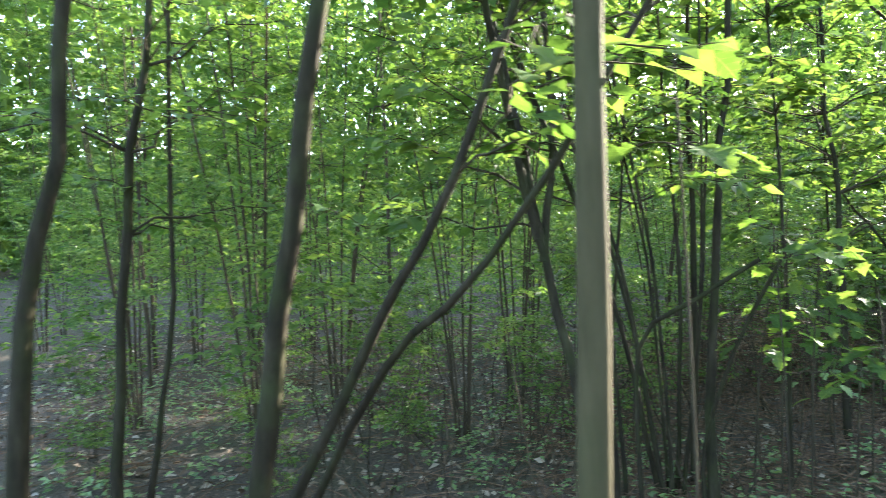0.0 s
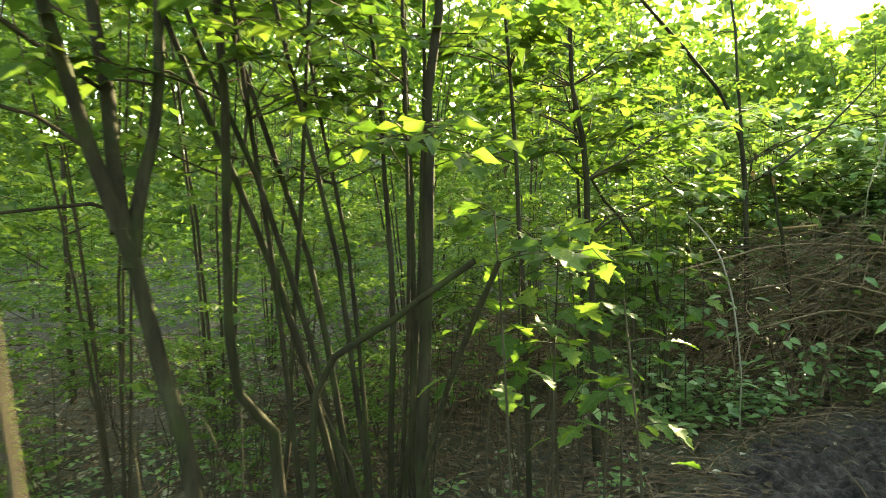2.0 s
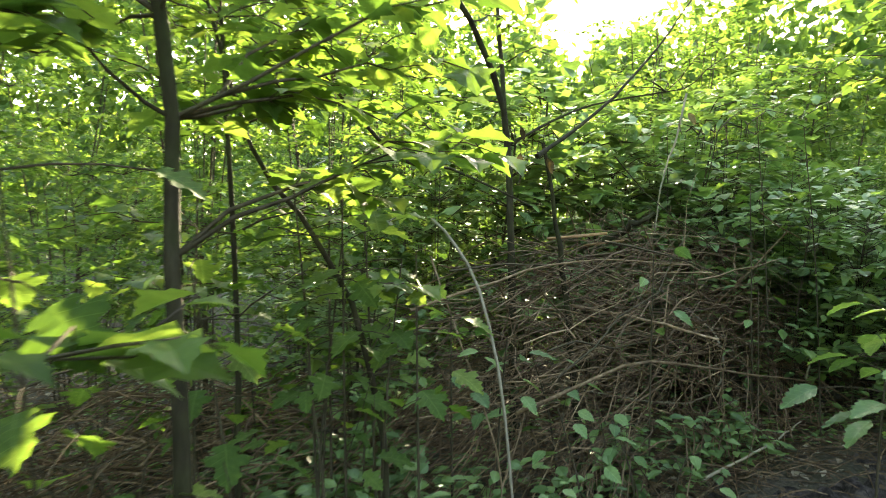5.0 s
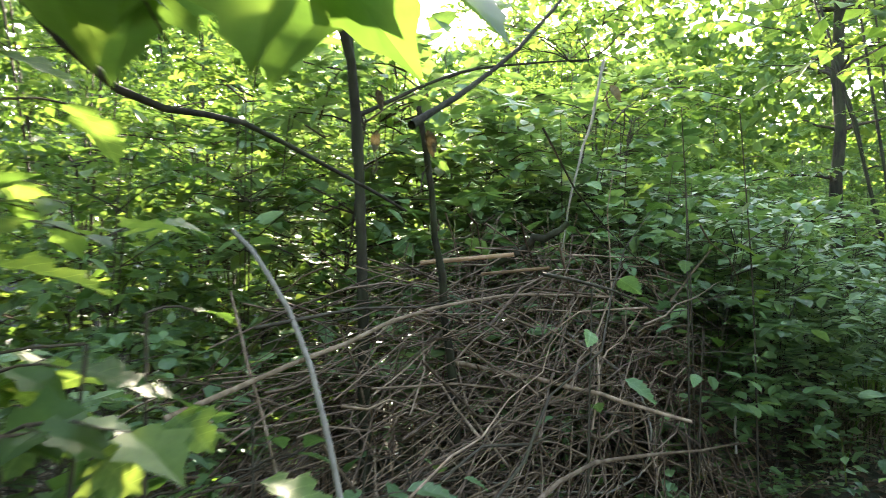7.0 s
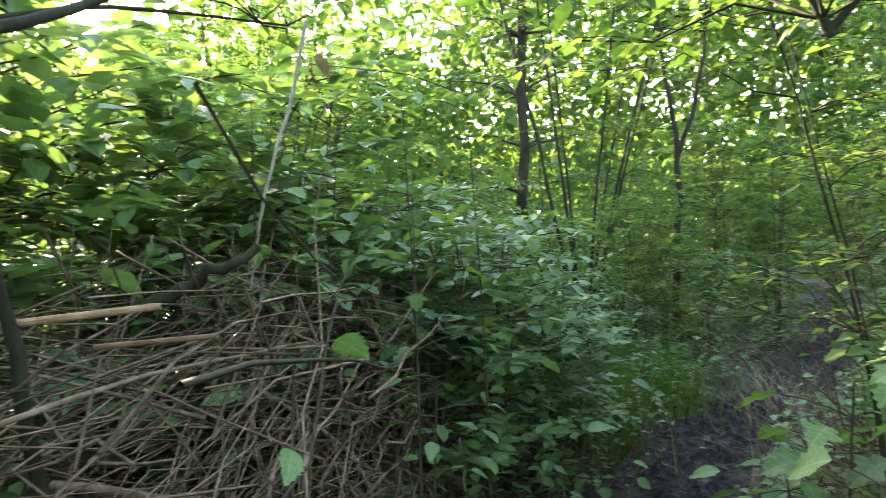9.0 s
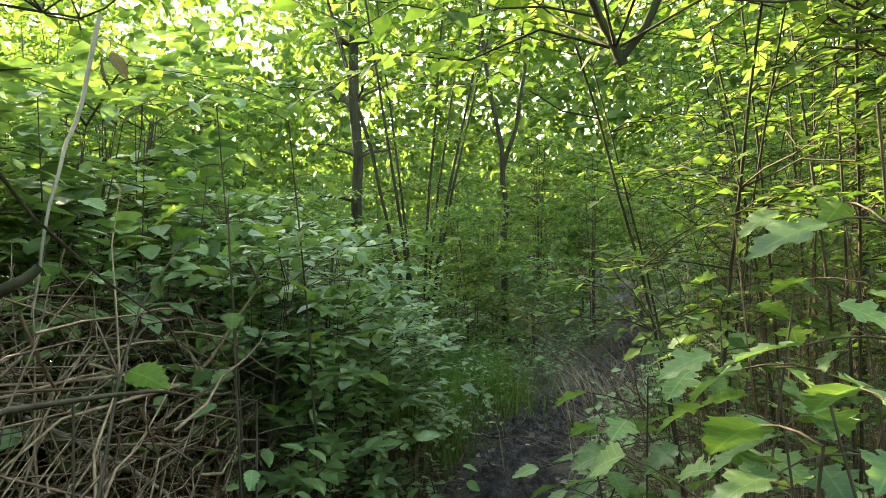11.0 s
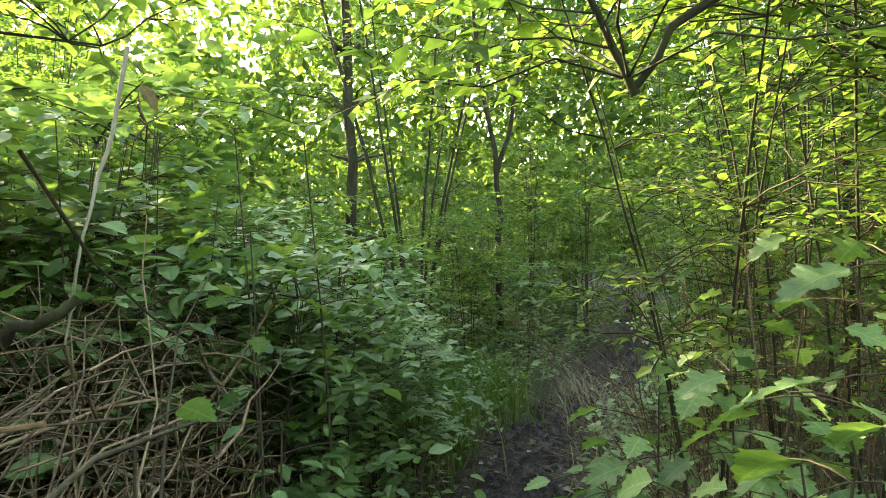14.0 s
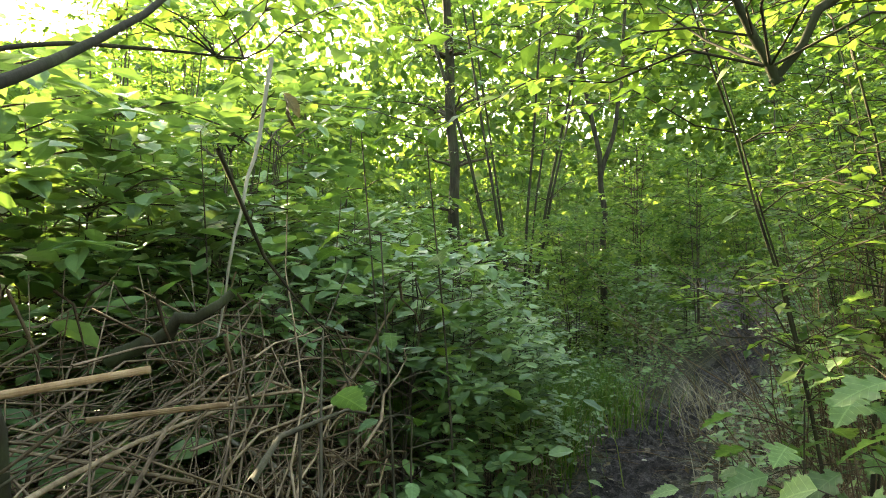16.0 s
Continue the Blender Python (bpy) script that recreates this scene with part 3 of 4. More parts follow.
# climbing foliage above the brushwood
for x, y, k, s in ((14.6, 0.1, "bush", 1.0), (15.6, -0.3, "bush", 1.1), (13.1, 1.5, "bush", 0.7), (10.6, 8.2, "bush", 1.5), (12.6, 8.2, "hazel", 0.95), (9.0, 9.6, "hazel", 0.65), (14.0, 8.8, "bush", 1.6), (-1.0, 3.5, "bush", 0.3), (-0.3, 4.1, "bush", 0.38), (0.6, 4.5, "bush", 0.4), (1.3, 4.4, "bush", 0.35), (-2.2, 3.9, "bush", 0.4), (0.1, 4.7, "hazel", 0.75), (-1.2, 4.1, "hazel", 0.8), (1.5, 5.0, "bush", 0.5), (-0.6, 4.9, "bush", 0.45), (5.0, 6.4, "bush", 1.05), (6.6, 6.3, "bramble", 1.6), (8.2, 6.9, "hazel", 0.62), (4.6, 7.3, "hazel", 0.8), (6.9, 8.0, "hazel", 0.65), (1.2, 6.2, "bush", 0.7), (-0.2, 6.2, "bush", 0.6), (-1.7, 6.3, "bush", 0.6), (2.9, 6.9, "bush", 0.9), (10.6, 6.4, "bush", 1.5), (9.2, 7.6, "hazel", 0.85), (12.2, 5.4, "bush", 1.0), (13.2, 3.4, "bush", 0.9), (15.5, 2.6, "hazel", 0.55), (16, 0.6, "hazel", 0.55), (17.5, -0.2, "hazel", 0.6), (11.2, 3.3, "bush", 0.8), (12.2, 2.9, "bush", 0.8), (7.4, 0.6, "bush", 1.3), (9.2, -0.1, "bush", 1.4), (6.7, -0.4, "hazel", 0.9), (8.0, -1.2, "hazel", 1.0), (10.6, -1.6, "sapling", 0.9), (12.4, -1.6, "hazel", 0.9), (5.4, 0.0, "hazel", 0.9), (6.9, 5.7, "bramble", 1.5), (7.9, 5.9, "bramble", 1.6), (6.0, 6.5, "bramble", 1.6), (5.4, 6.25, "bramble", 1.4), (8.9, 6.2, "bush", 1.2), (9.8, 6.5, "hazel", 0.65), (7.4, 7.4, "hazel", 0.62), (5.6, 7.6, "hazel", 0.75),
                   (4.2, 6.2, "bush", 0.8), (3.3, 6.3, "bush", 0.75), (2.2, 5.6, "bush", 0.6), (3.6, 7.2, "hazel", 0.8), (2.2, 6.6, "hazel", 0.9), (0.6, 5.6, "hazel", 0.95), (-0.9, 5.2, "hazel", 1.0), (-2.4, 4.9, "hazel", 0.95),
                   (1.0, 7.4, "hazel", 0.75), (-0.6, 7.0, "sapling", 0.8), (-3.2, 6.8, "sapling", 0.9), (2.9, 8.2, "hazel", 0.75), (-1.8, 8.4, "hazel", 1.0), (10.2, 7.6, "hazel", 0.9), (11.8, 6.2, "hazel", 0.75),
                   (14.2, 3.4, "hazel", 0.6), (14.8, 1.6, "hazel", 0.6), (12.6, 1.5, "bush", 1.2), (13.8, 2.0, "bush", 1.4), (11.4, -0.6, "hazel", 0.95), (10.0, -0.8, "hazel", 1.0), (13.4, -0.9, "bush", 1.5), (15.2, -0.9, "hazel", 0.65), (9.9, 1.0, "bush", 0.8)):
    put(k, x, y, s)
# woodland round about, thinner towards the sun
count = 0
while count < 115:
    ang, dist = rng.uniform(-60, 150), 7.0 + 24 * rng.uniform(0, 1) ** 1.2
    x, y = 2.5 + dist * math.sin(radians(ang)), 3.0 + dist * math.cos(radians(ang))
    if off_track(np.array([x]), np.array([y]))[0] < 1.3 or (x < 15 and y < 7 and x > -3 and y > -2):
        continue
    kind = str(rng.choice(["hazel", "sapling", "tall", "bush"], p=[0.42, 0.2, 0.13, 0.25]))
    if 30 < ang < 95:
        kind = "bush" if kind == "tall" else "hazel"
        put(kind, x, y, rng.uniform(0.55, 0.75) * (1.8 if kind == "bush" else 1))
    elif dist < 15:
        put("hazel" if kind == "tall" else kind, x, y, rng.uniform(0.6, 0.85) * (1.4 if kind == "bush" else 1))
    else:
        put(kind, x, y, rng.uniform(0.75, 1.15) * (1.25 if kind == "bush" else 1))
    count += 1
for k in range(14):
    ang, dist = rng.uniform(160, 290), rng.uniform(11, 22)
    put(str(rng.choice(["hazel", "sapling"])), 1.5 + dist * math.sin(radians(ang)), 1.5 + dist * math.cos(radians(ang)), rng.uniform(0.9, 1.2))
# thicket of twigs and small leaves that closes the view between the trees
def thicket(name, sprays, per, leaf, mat, label, azimuth, reach, low, high, top):
    """Leafy sprays in a sector seen from the bend of the path; high rises with distance."""
    az, dist = np.radians(rng.uniform(*azimuth, sprays)), reach[0] + (reach[1] - reach[0]) * rng.uniform(0, 1, sprays) ** 1.1
    x, y = 3.0 + dist * np.sin(az), 3.4 + dist * np.cos(az)
    lump = 0.75 + 0.25 * np.sin(x * 1.3 + 0.7 * y) * np.sin(y * 1.1 - 0.4 * x)
    cap = (high + (top - high) * (dist - reach[0]) / (reach[1] - reach[0])) * lump
    glade = np.abs(np.degrees(az) - SUN_AZ - 6) < 19
    cap = np.where(glade, np.minimum(cap, 1.1 + dist * 0.18), cap)
    z = low + (cap - low) * rng.uniform(0, 1, sprays) ** 1.35
    ok = (off_track(x, y) > np.where(z < 2.3, 1.0, 0.3)) & (z > 0.05)
    x, y, z = x[ok], y[ok], z[ok]
    m = len(x)
    a = rng.uniform(0, 6.28, m)
    d = np.stack([np.cos(a), np.sin(a), rng.normal(0.05, 0.25, m)], 1)
    side = np.stack([-np.sin(a), np.cos(a), np.zeros(m)], 1)
    ln = rng.uniform(0.35, 0.9, m)
    tw, c0 = Tubes(), np.stack([x, y, z], 1)
    for k in range(0, m, 3):
        tw.add(bow(c0[k] - d[k] * ln[k] * 0.6, c0[k] + d[k] * ln[k] * 0.5, 0.05, 3), (0.004, 0.003, 0.0015), 3)
    P, A = [], []
    for k in range(per):
        f = (k + rng.uniform(0, 1, m)) / per - 0.5
        sg = 1 if k % 2 else -1
        P.append(c0 + d * (ln * f)[:, None] + (0, 0, 1) * (-0.1 * f * f)[:, None])
        A.append(d * 0.6 + side * (sg * rng.uniform(0.4, 1.1, m))[:, None] + (0, 0, 1) * rng.uniform(-0.4, 0.1, m)[:, None])
    P, A = np.concatenate(P), np.concatenate(A)
    U = np.column_stack([rng.normal(0, 0.75, (len(P), 2)), np.ones(len(P))])
    t = thing(name, (3.0, 3.4, 0), label, "thicket", kind="stuff")
    P[:, :2] -= (3.0, 3.4)
    tagged(part("twigs", tw.mesh("twigs", m_twig), t), kind="stuff").matrix_local = Matrix.Translation((-3.0, -3.4, 0))
    tagged(part("foliage", leaves_mesh("foliage", LEAF_SMALL, P, A, U, leaf * rng.uniform(0.6, 1.25, len(P)), mat), t), kind="stuff")


thicket("thicket", 4600, 16, 0.075, m_leaf, "thicket of thin twigs and fresh yellow-green leaves", (62, 140), (7.5, 24), 0.1, 2.0, 4.6)
thicket("thicket", 4200, 16, 0.075, m_leaf, "thicket of thin twigs and fresh green leaves behind the brushwood", (25, 75), (5.5, 22), 0.2, 1.7, 5.0)
thicket("thicket", 2000, 14, 0.08, m_leaf, "airy thicket of hazel twigs in fresh leaf", (-60, 25), (5.0, 20), 0.4, 2.3, 4.8)
# far woods
nf = 170000
ang = np.radians(rng.uniform(0, 360, nf))
dist = rng.uniform(30, 50, nf)
crest = 16.5 + 2.5 * np.sin(ang * 9) + 1.5 * np.sin(ang * 23)
crest = np.where(np.abs(np.degrees(ang) - SUN_AZ - 6) < 22, np.minimum(crest, 0.285 * dist + 1.0 * np.sin(ang * 41) + 0.6 * np.sin(ang * 97)), crest)
crest = np.where((np.abs(np.degrees(ang) - SUN_AZ - 2) > 5) & (rng.uniform(0, 1, nf) < 0.45), np.maximum(crest, 0.4 * dist), crest)
hgt = rng.uniform(0, 1, nf) ** 0.9 * crest * np.where((np.degrees(ang) > 150) & (np.degrees(ang) < 300), 0.45, 1.0)
P = np.stack([2 + dist * np.sin(ang), 3 + dist * np.cos(ang), hgt + 0.1], 1)
far = new("far_woods", leaves_mesh("far_woods", LEAF_SMALL, P, rng.normal(0, 1, (nf, 3)), rng.normal(0, 1, (nf, 3)) + (0, 0, 0.5), rng.uniform(0.42, 0.92, nf), m_leaf))
tagged(far, "distant woodland foliage in spring green", "woods", kind="stuff")


# the edge of the wood on every side
K = 180
ring = []
for k in range(K):
    a = 2 * math.pi * k / K
    h = 9.5 + 1.6 * math.sin(a * 13) + 1.1 * math.sin(a * 31 + 1) + 0.8 * math.sin(a * 57)
    for z, r in ((-0.5, 56), (h * 0.6, 57), (h, 58.5)):
        ring.append((2 + r * math.sin(a), 3 + r * math.cos(a), z))
quads = [(3 * k + j, 3 * ((k + 1) % K) + j, 3 * ((k + 1) % K) + j + 1, 3 * k + j + 1) for k in range(K) for j in range(2)]
m_edge, nt, n, l, b = material("far_tree_wall")
e1 = noise_node(nt, 1.2, 8, 0.7)
ec = ramp(nt, [(0.3, (0.05, 0.08, 0.02)), (0.55, (0.12, 0.18, 0.045)), (0.75, (0.22, 0.29, 0.08))])
l.new(e1.outputs["Fac"], ec.inputs[0])
l.new(ec.outputs[0], b.inputs["Base Color"])
b.inputs["Roughness"].default_value = 0.9
add_bump(nt, b, e1.outputs["Fac"], 1.0, 0.6)
tagged(new("backdrop", mesh_from("backdrop", ring, quads, m_edge)), "distant green edge of the wood", "backdrop", kind="structure")

# ---- brushwood pile ----
pile = thing("brushwood_pile", (5.75, 5.35, 0), "heap of dead branches and brushwood beside the path", "brushwood")


def pile_top(x, y):
    """Height of the heap at a place relative to its middle."""
    q = (np.abs(x) / 1.95) ** 2.4 + (np.abs(y) / 0.85) ** 2.4
    return 1.38 * np.clip(1 - q, 0, 1) ** 0.45


def stick_points(front):
    while True:
        x, y = rng.uniform(-1.95, 1.85), rng.uniform(-0.84, 0.84)
        if front:
            y = -abs(y) * 0.75 - 0.2
        top = float(pile_top(x, y))
        if top > 0.12:
            break
    z = top * (rng.uniform(0.2, 1) ** 0.55)
    ang = rng.normal(0, 0.5) if rng.uniform() < 0.6 else rng.uniform(0, 3.1)
    tilt = rng.normal(0, 0.22) if rng.uniform() < 0.75 else rng.normal(0, 0.8)
    ln = rng.uniform(0.35, 1.5)
    d = np.array((math.cos(ang) * math.cos(tilt), math.sin(ang) * math.cos(tilt) * 0.6, math.sin(tilt))) * ln / 2
    c = np.array((x, y, z))
    a, e = c - d, c + d
    for p in (a, e):
        p[2] = min(max(p[2], 0.02), float(pile_top(p[0], p[1])) + 0.14)
    return bow(a, e, rng.normal(0, 0.07) * ln, 5, 0.022 * ln)


# named branches that stand out of the heap (ends in plan, height), local to the heap
for nm, mat, pts, r, lab in (
        ("branch", m_white, [(-1.25, 0.38, 1.42), (-1.45, -0.15, 1.22), (-1.73, -0.65, 0.9), (-1.93, -0.95, 0.5), (-1.98, -1.0, 0.02)], 0.0075, "pale peeled branch"),
        ("branch", m_dead, [(-1.25, 0.4, 1.2), (-1.62, -0.3, 0.85), (-1.8, -0.75, 0.45), (-1.85, -0.8, 0.02)], 0.0045, "pale peeled branch"),
        ("branch", m_dead, [(-0.62, -0.1, 0.9), (-0.6, -0.6, 0.87), (-0.6, -1.02, 0.82)], 0.009, "pale straight branch"),
        ("branch", m_dead, [(-1.7, -0.75, 0.62), (-0.9, -0.8, 0.72), (-0.1, -0.86, 0.55), (0.75, -0.9, 0.36)], 0.007, "long pale arching branch"),
        ("branch", m_dead, [(-1.9, -0.3, 1.02), (-1.0, -0.4, 1.18), (0.1, -0.45, 1.12)], 0.006, "long pale arching branch"),
        ("branch", m_white, [(-0.6, -0.95, 0.12), (0.0, -0.98, 0.16), (0.6, -0.9, 0.14)], 0.007, "pale low branch"),
        ("branch", m_white, [(0.25, -0.1, 0.95), (0.26, -0.5, 0.7), (0.2, -0.62, 0.45), (-0.1, -0.5, 0.3), (-0.45, 0.3, 0.33)], 0.007, "pale hooked branch"),
        ("log", m_bark, [(-0.27, -0.1, 1.27), (-0.26, -0.28, 1.36), (-0.22, -0.42, 1.44)], 0.02, "short dark rotten log"),
        ("branch", m_white, [(0.05, -0.46, 2.15), (-0.02, -0.42, 1.85), (-0.1, -0.4, 1.65), (-0.05, -0.3, 1.3)], 0.006, "pale upright branch"),
        ("branch", m_dead, [(0.2, -0.2, 0.55), (0.55, -0.5, 0.95), (0.85, -0.7, 1.3)], 0.009, "long slanting branch"),
        ("branch", m_white, [(1.3, -0.3, 0.72), (1.25, -0.4, 0.45), (1.3, -0.5, 0.1)], 0.008, "pale forked branch"),
        ("branch", m_white, [(0.75, -0.85, 0.3), (0.95, -0.8, 0.4), (1.12, -0.75, 0.5)], 0.007, "pale straight branch")):
    c = spline(pts, 12)
    c[1:-1] += rng.normal(0, r * 0.5, (10, 3))
    part(nm, Tubes().add(c, r * np.linspace(1.2, 0.6, 12), 7).mesh(nm, mat), pile, lab)


def cut_branch(a, e, r):
    """A short sawn branch with pale end faces."""
    bm = bmesh.new()
    v = Vector(e) - Vector(a)
    bmesh.ops.create_cone(bm, segments=10, radius1=r * 1.1, radius2=r, depth=v.length, cap_ends=True)
    bm.transform(Matrix.Translation((Vector(a) + Vector(e)) / 2) @ v.to_track_quat("Z", "Y").to_matrix().to_4x4())
    bmesh.ops.bevel(bm, geom=[ed for ed in bm.edges if len(ed.link_faces) == 2 and max(len(f.verts) for f in ed.link_faces) > 4], offset=0.0015, segments=1, affect="EDGES")
    me = bpy.data.meshes.new("cut_branch")
    bm.to_mesh(me)
    bm.free()
    me.materials.append(m_cut)
    return me


part("cut_branch", cut_branch((-0.86, -0.16, 1.30), (-0.72, -0.46, 1.33), 0.0075), pile, "sawn reddish branch end")
part("cut_branch", cut_branch((-0.86, -0.42, 1.27), (-0.88, -0.68, 1.30), 0.0048), pile, "sawn pale branch end")
for k in range(38):
    x, ang = rng.uniform(-1.5, 1.6), rng.normal(0.1, 0.5)
    ln = rng.uniform(0.9, 1.9)
    d = np.array((math.cos(ang), math.sin(ang) * 0.35, rng.normal(0.08, 0.22))) * ln / 2
    c = np.array((x, rng.uniform(-0.8, 0.1), rng.uniform(0.35, 1.35)))
    lo, hi = c - d, c + d
    lo[2], hi[2] = max(lo[2], 0.02), min(hi[2], 1.75)
    part("long_stick", Tubes().add(bow(lo, hi, rng.normal(0.0, 0.04), 7, 0.02), rng.uniform(0.0022, 0.0048) * np.linspace(1.2, 0.4, 7), 4).mesh("long_stick", m_dead if k % 3 else m_twig), pile)
for k in range(240):
    c = stick_points(True)
    part("stick", Tubes().add(c, rng.uniform(0.0015, 0.0048) * np.linspace(1.2, 0.5, 5), 4).mesh("stick", m_dead), pile)
heap = Tubes()
for k in range(1100):
    heap.add(stick_points(k % 7 == 0), rng.uniform(0.0015, 0.0045) * np.linspace(1.2, 0.5, 5), 3)
tagged(part("brushwood", heap.mesh("brushwood", m_dead_many), pile, "tangle of thin dead twigs"), kind="stuff")
# second, lower heap further back
low_heap = thing("twig_heap", (3.0, 6.0, 0), "low heap of dead pale twigs on the woodland floor", "brushwood")
lh = Tubes()
for k in range(750):
    p = np.array((rng.normal(0, 0.9), rng.normal(0, 0.5), 0))
    p[2] = rng.uniform(0.02, 0.75) * math.exp(-(p[0] / 1.3) ** 2 - (p[1] / 0.8) ** 2) + 0.02
    a, ln = rng.uniform(0, 3.14), rng.uniform(0.3, 1.0)
    d = np.array((math.cos(a), math.sin(a) * 0.7, rng.normal(0, 0.25))) * ln / 2
    lo, hi = p - d, p + d
    lo[2], hi[2] = max(lo[2], 0.01), max(hi[2], 0.01)
    c, rad = bow(lo, hi, 0.03, 5, 0.015), rng.uniform(0.002, 0.006) * np.linspace(1.2, 0.5, 5)
    if k < 150:
        part("stick", Tubes().add(c, rad, 4).mesh("stick", m_dead), low_heap)
    else:
        lh.add(c, rad, 3)
tagged(part("brushwood", lh.mesh("brushwood", m_dead_many), low_heap), kind="stuff")

# cut and broken limbs at the coppice
for a, mid, e, r in (((0.96, 3.2, 0.88), (1.2, 3.05, 1.14), (1.43, 2.9, 1.33), 0.012), ((1.3, 3.25, 0.35), (1.37, 3.03, 0.9), (1.46, 2.78, 1.33), 0.011)):
    t = thing("broken_limb", (a[0], a[1], 0), "broken dead limb leaning in the coppice", "branch")
    c = spline([(0, 0, 0), tuple(np.subtract(a, (a[0], a[1], 0)))] + [tuple(np.subtract(q, (a[0], a[1], 0))) for q in (mid, e)], 10)
    part("limb", Tubes().add(c, r * np.linspace(1.15, 0.85, 10), 7).mesh("limb", m_bark), t)

# ---- seedlings with large leaves close to the walk ----
SHAPES = {}


def leaf_mesh(kind, mat):
    if (kind, mat.name) not in SHAPES:
        v, f = {"lobed": BLADE_LOBED, "herb": BLADE_HERB, "oval": BLADE_OVAL}[kind]
        SHAPES[(kind, mat.name)] = mesh_from("leaf", v, f, mat, True)
    return SHAPES[(kind, mat.name)]


def seedling(x, y, top, count, size, kind="lobed", mat=None, spread=0.22, droop=0.25, lean=(0, 0), start=0.55, label="maple seedling with broad green leaves"):
    if lean == (0, 0):
        lean = tuple(np.clip(rng.normal(0, 0.1, 2), -0.15, 0.15))
    t = thing("seedling", (x - lean[0], y - lean[1], 0), label, "plant", "seedlings by the path")
    c = spline([(0, 0, -0.02), (lean[0] * 0.35, lean[1] * 0.35, top * 0.55), (lean[0], lean[1], top)], 9)
    part("stem", Tubes().add(c, np.linspace(0.006, 0.0025, 9), 6).mesh("stem", m_twig), t)
    for k in range(count):
        f = start + (1 - start) * (k + 1) / count
        i = f * 8
        p = c[min(int(i), 8)]
        a = k * 2.4 + rng.uniform(-0.4, 0.4)
        out = Vector((math.cos(a), math.sin(a), 0))
        r = spread * rng.uniform(0.35, 1.0)
        pos = Vector(p) + out * r + Vector((0, 0, rng.uniform(-0.03, 0.05)))
        y_ax = (out + Vector((0, 0, rng.uniform(-droop - 0.2, -droop + 0.25)))).normalized()
        up = Vector((rng.normal(0, 0.3), rng.normal(0, 0.3), 1))
        x_ax = y_ax.cross(up).normalized()
        z_ax = x_ax.cross(y_ax)
        s = size * rng.uniform(0.7, 1.2)
        lf = part("leaf", leaf_mesh(kind, mat or m_leaf_one), t)
        lf.matrix_local = Matrix.Translation(pos) @ Matrix((x_ax, y_ax, z_ax)).transposed().to_4x4() @ Matrix.Diagonal((s, s, s, 1))
        stalk = bow(p, pos, 0.01, 4)
        part("stalk", Tubes().add(stalk, np.linspace(0.0022, 0.0015, 4), 4).mesh("stalk", m_twig), t)


for args in ((2.15, 3.27, 1.02, 14, 0.11), (1.86, 2.75, 1.2, 7, 0.12), (2.35, 3.5, 0.82, 9, 0.10), (1.52, 2.95, 1.48, 7, 0.11), (1.95, 3.32, 1.42, 16, 0.12), (1.7, 3.3, 1.28, 13, 0.12), (1.85, 3.45, 1.55, 12, 0.12), (2.3, 3.9, 1.5, 14, 0.12), (2.1, 3.75, 1.1, 12, 0.11), (2.75, 4.5, 1.3, 12, 0.11), (2.5, 4.3, 1.0, 12, 0.11), 
             (3.2, 4.85, 1.75, 9, 0.12), (3.35, 4.75, 1.35, 10, 0.12), (3.45, 5.0, 1.95, 7, 0.11), (3.15, 4.65, 1.0, 9, 0.11), (3.62, 4.95, 1.15, 8, 0.10), (2.9, 4.9, 1.5, 8, 0.12),
             (5.86, 3.05, 1.24, 16, 0.15), (5.95, 3.25, 1.02, 13, 0.14), (4.95, 3.33, 1.25, 9, 0.13), (5.3, 3.2, 1.18, 13, 0.14), (5.1, 3.15, 1.05, 12, 0.14), (6.3, 2.7, 1.45, 14, 0.13), (5.7, 2.75, 1.5, 12, 0.13), (5.55, 3.0, 1.32, 8, 0.13), (6.1, 2.85, 1.3, 8, 0.13), (6.4, 4.47, 1.95, 7, 0.12), (6.33, 4.72, 2.0, 9, 0.12), (6.0, 4.6, 1.6, 7, 0.1),
             (3.42, 4.72, 1.58, 9, 0.13), (3.28, 4.62, 1.5, 8, 0.12), (3.5, 4.6, 1.28, 10, 0.13), (3.62, 4.68, 1.3, 9, 0.12), (3.3, 4.75, 1.05, 10, 0.12),
             (4.85, 3.3, 1.68, 8, 0.12)):
    seedling(*args, mat=m_leaf_deep_one if args[0] > 4.5 and args[1] < 3.5 else m_leaf_one)
for args in ((4.66, 3.4, 1.24, 9, 0.13), (4.72, 3.48, 1.2, 9, 0.13)):
    seedling(*args, kind="herb", mat=m_leaf_deep_one, label="broad-leaved green seedling close to the path")
for args in ((6.39, 3.32, 0.68, 14, 0.14), (4.75, 3.42, 1.02, 9, 0.13), (5.0, 3.5, 1.0, 9, 0.12), (7.2, 3.95, 0.3, 8, 0.1), (3.5, 2.95, 0.98, 10, 0.1), (5.02, 4.6, 1.22, 6, 0.1), (4.6, 4.55, 0.5, 8, 0.09), (5.9, 4.5, 1.0, 7, 0.08), (4.9, 4.35, 0.3, 8, 0.08), (6.6, 3.1, 0.5, 9, 0.12),
             (4.15, 4.75, 0.9, 12, 0.1), (4.4, 4.85, 0.8, 12, 0.1), (4.3, 4.6, 0.6, 10, 0.1), (4.7, 4.7, 0.5, 10, 0.09), (4.0, 4.95, 1.0, 12, 0.1), (2.45, 4.2, 0.6, 12, 0.1), (2.95, 4.6, 0.5, 10, 0.09)):
    seedling(*args, kind="herb", mat=m_leaf_deep_one, label="leafy green herb with pointed leaves by the path")
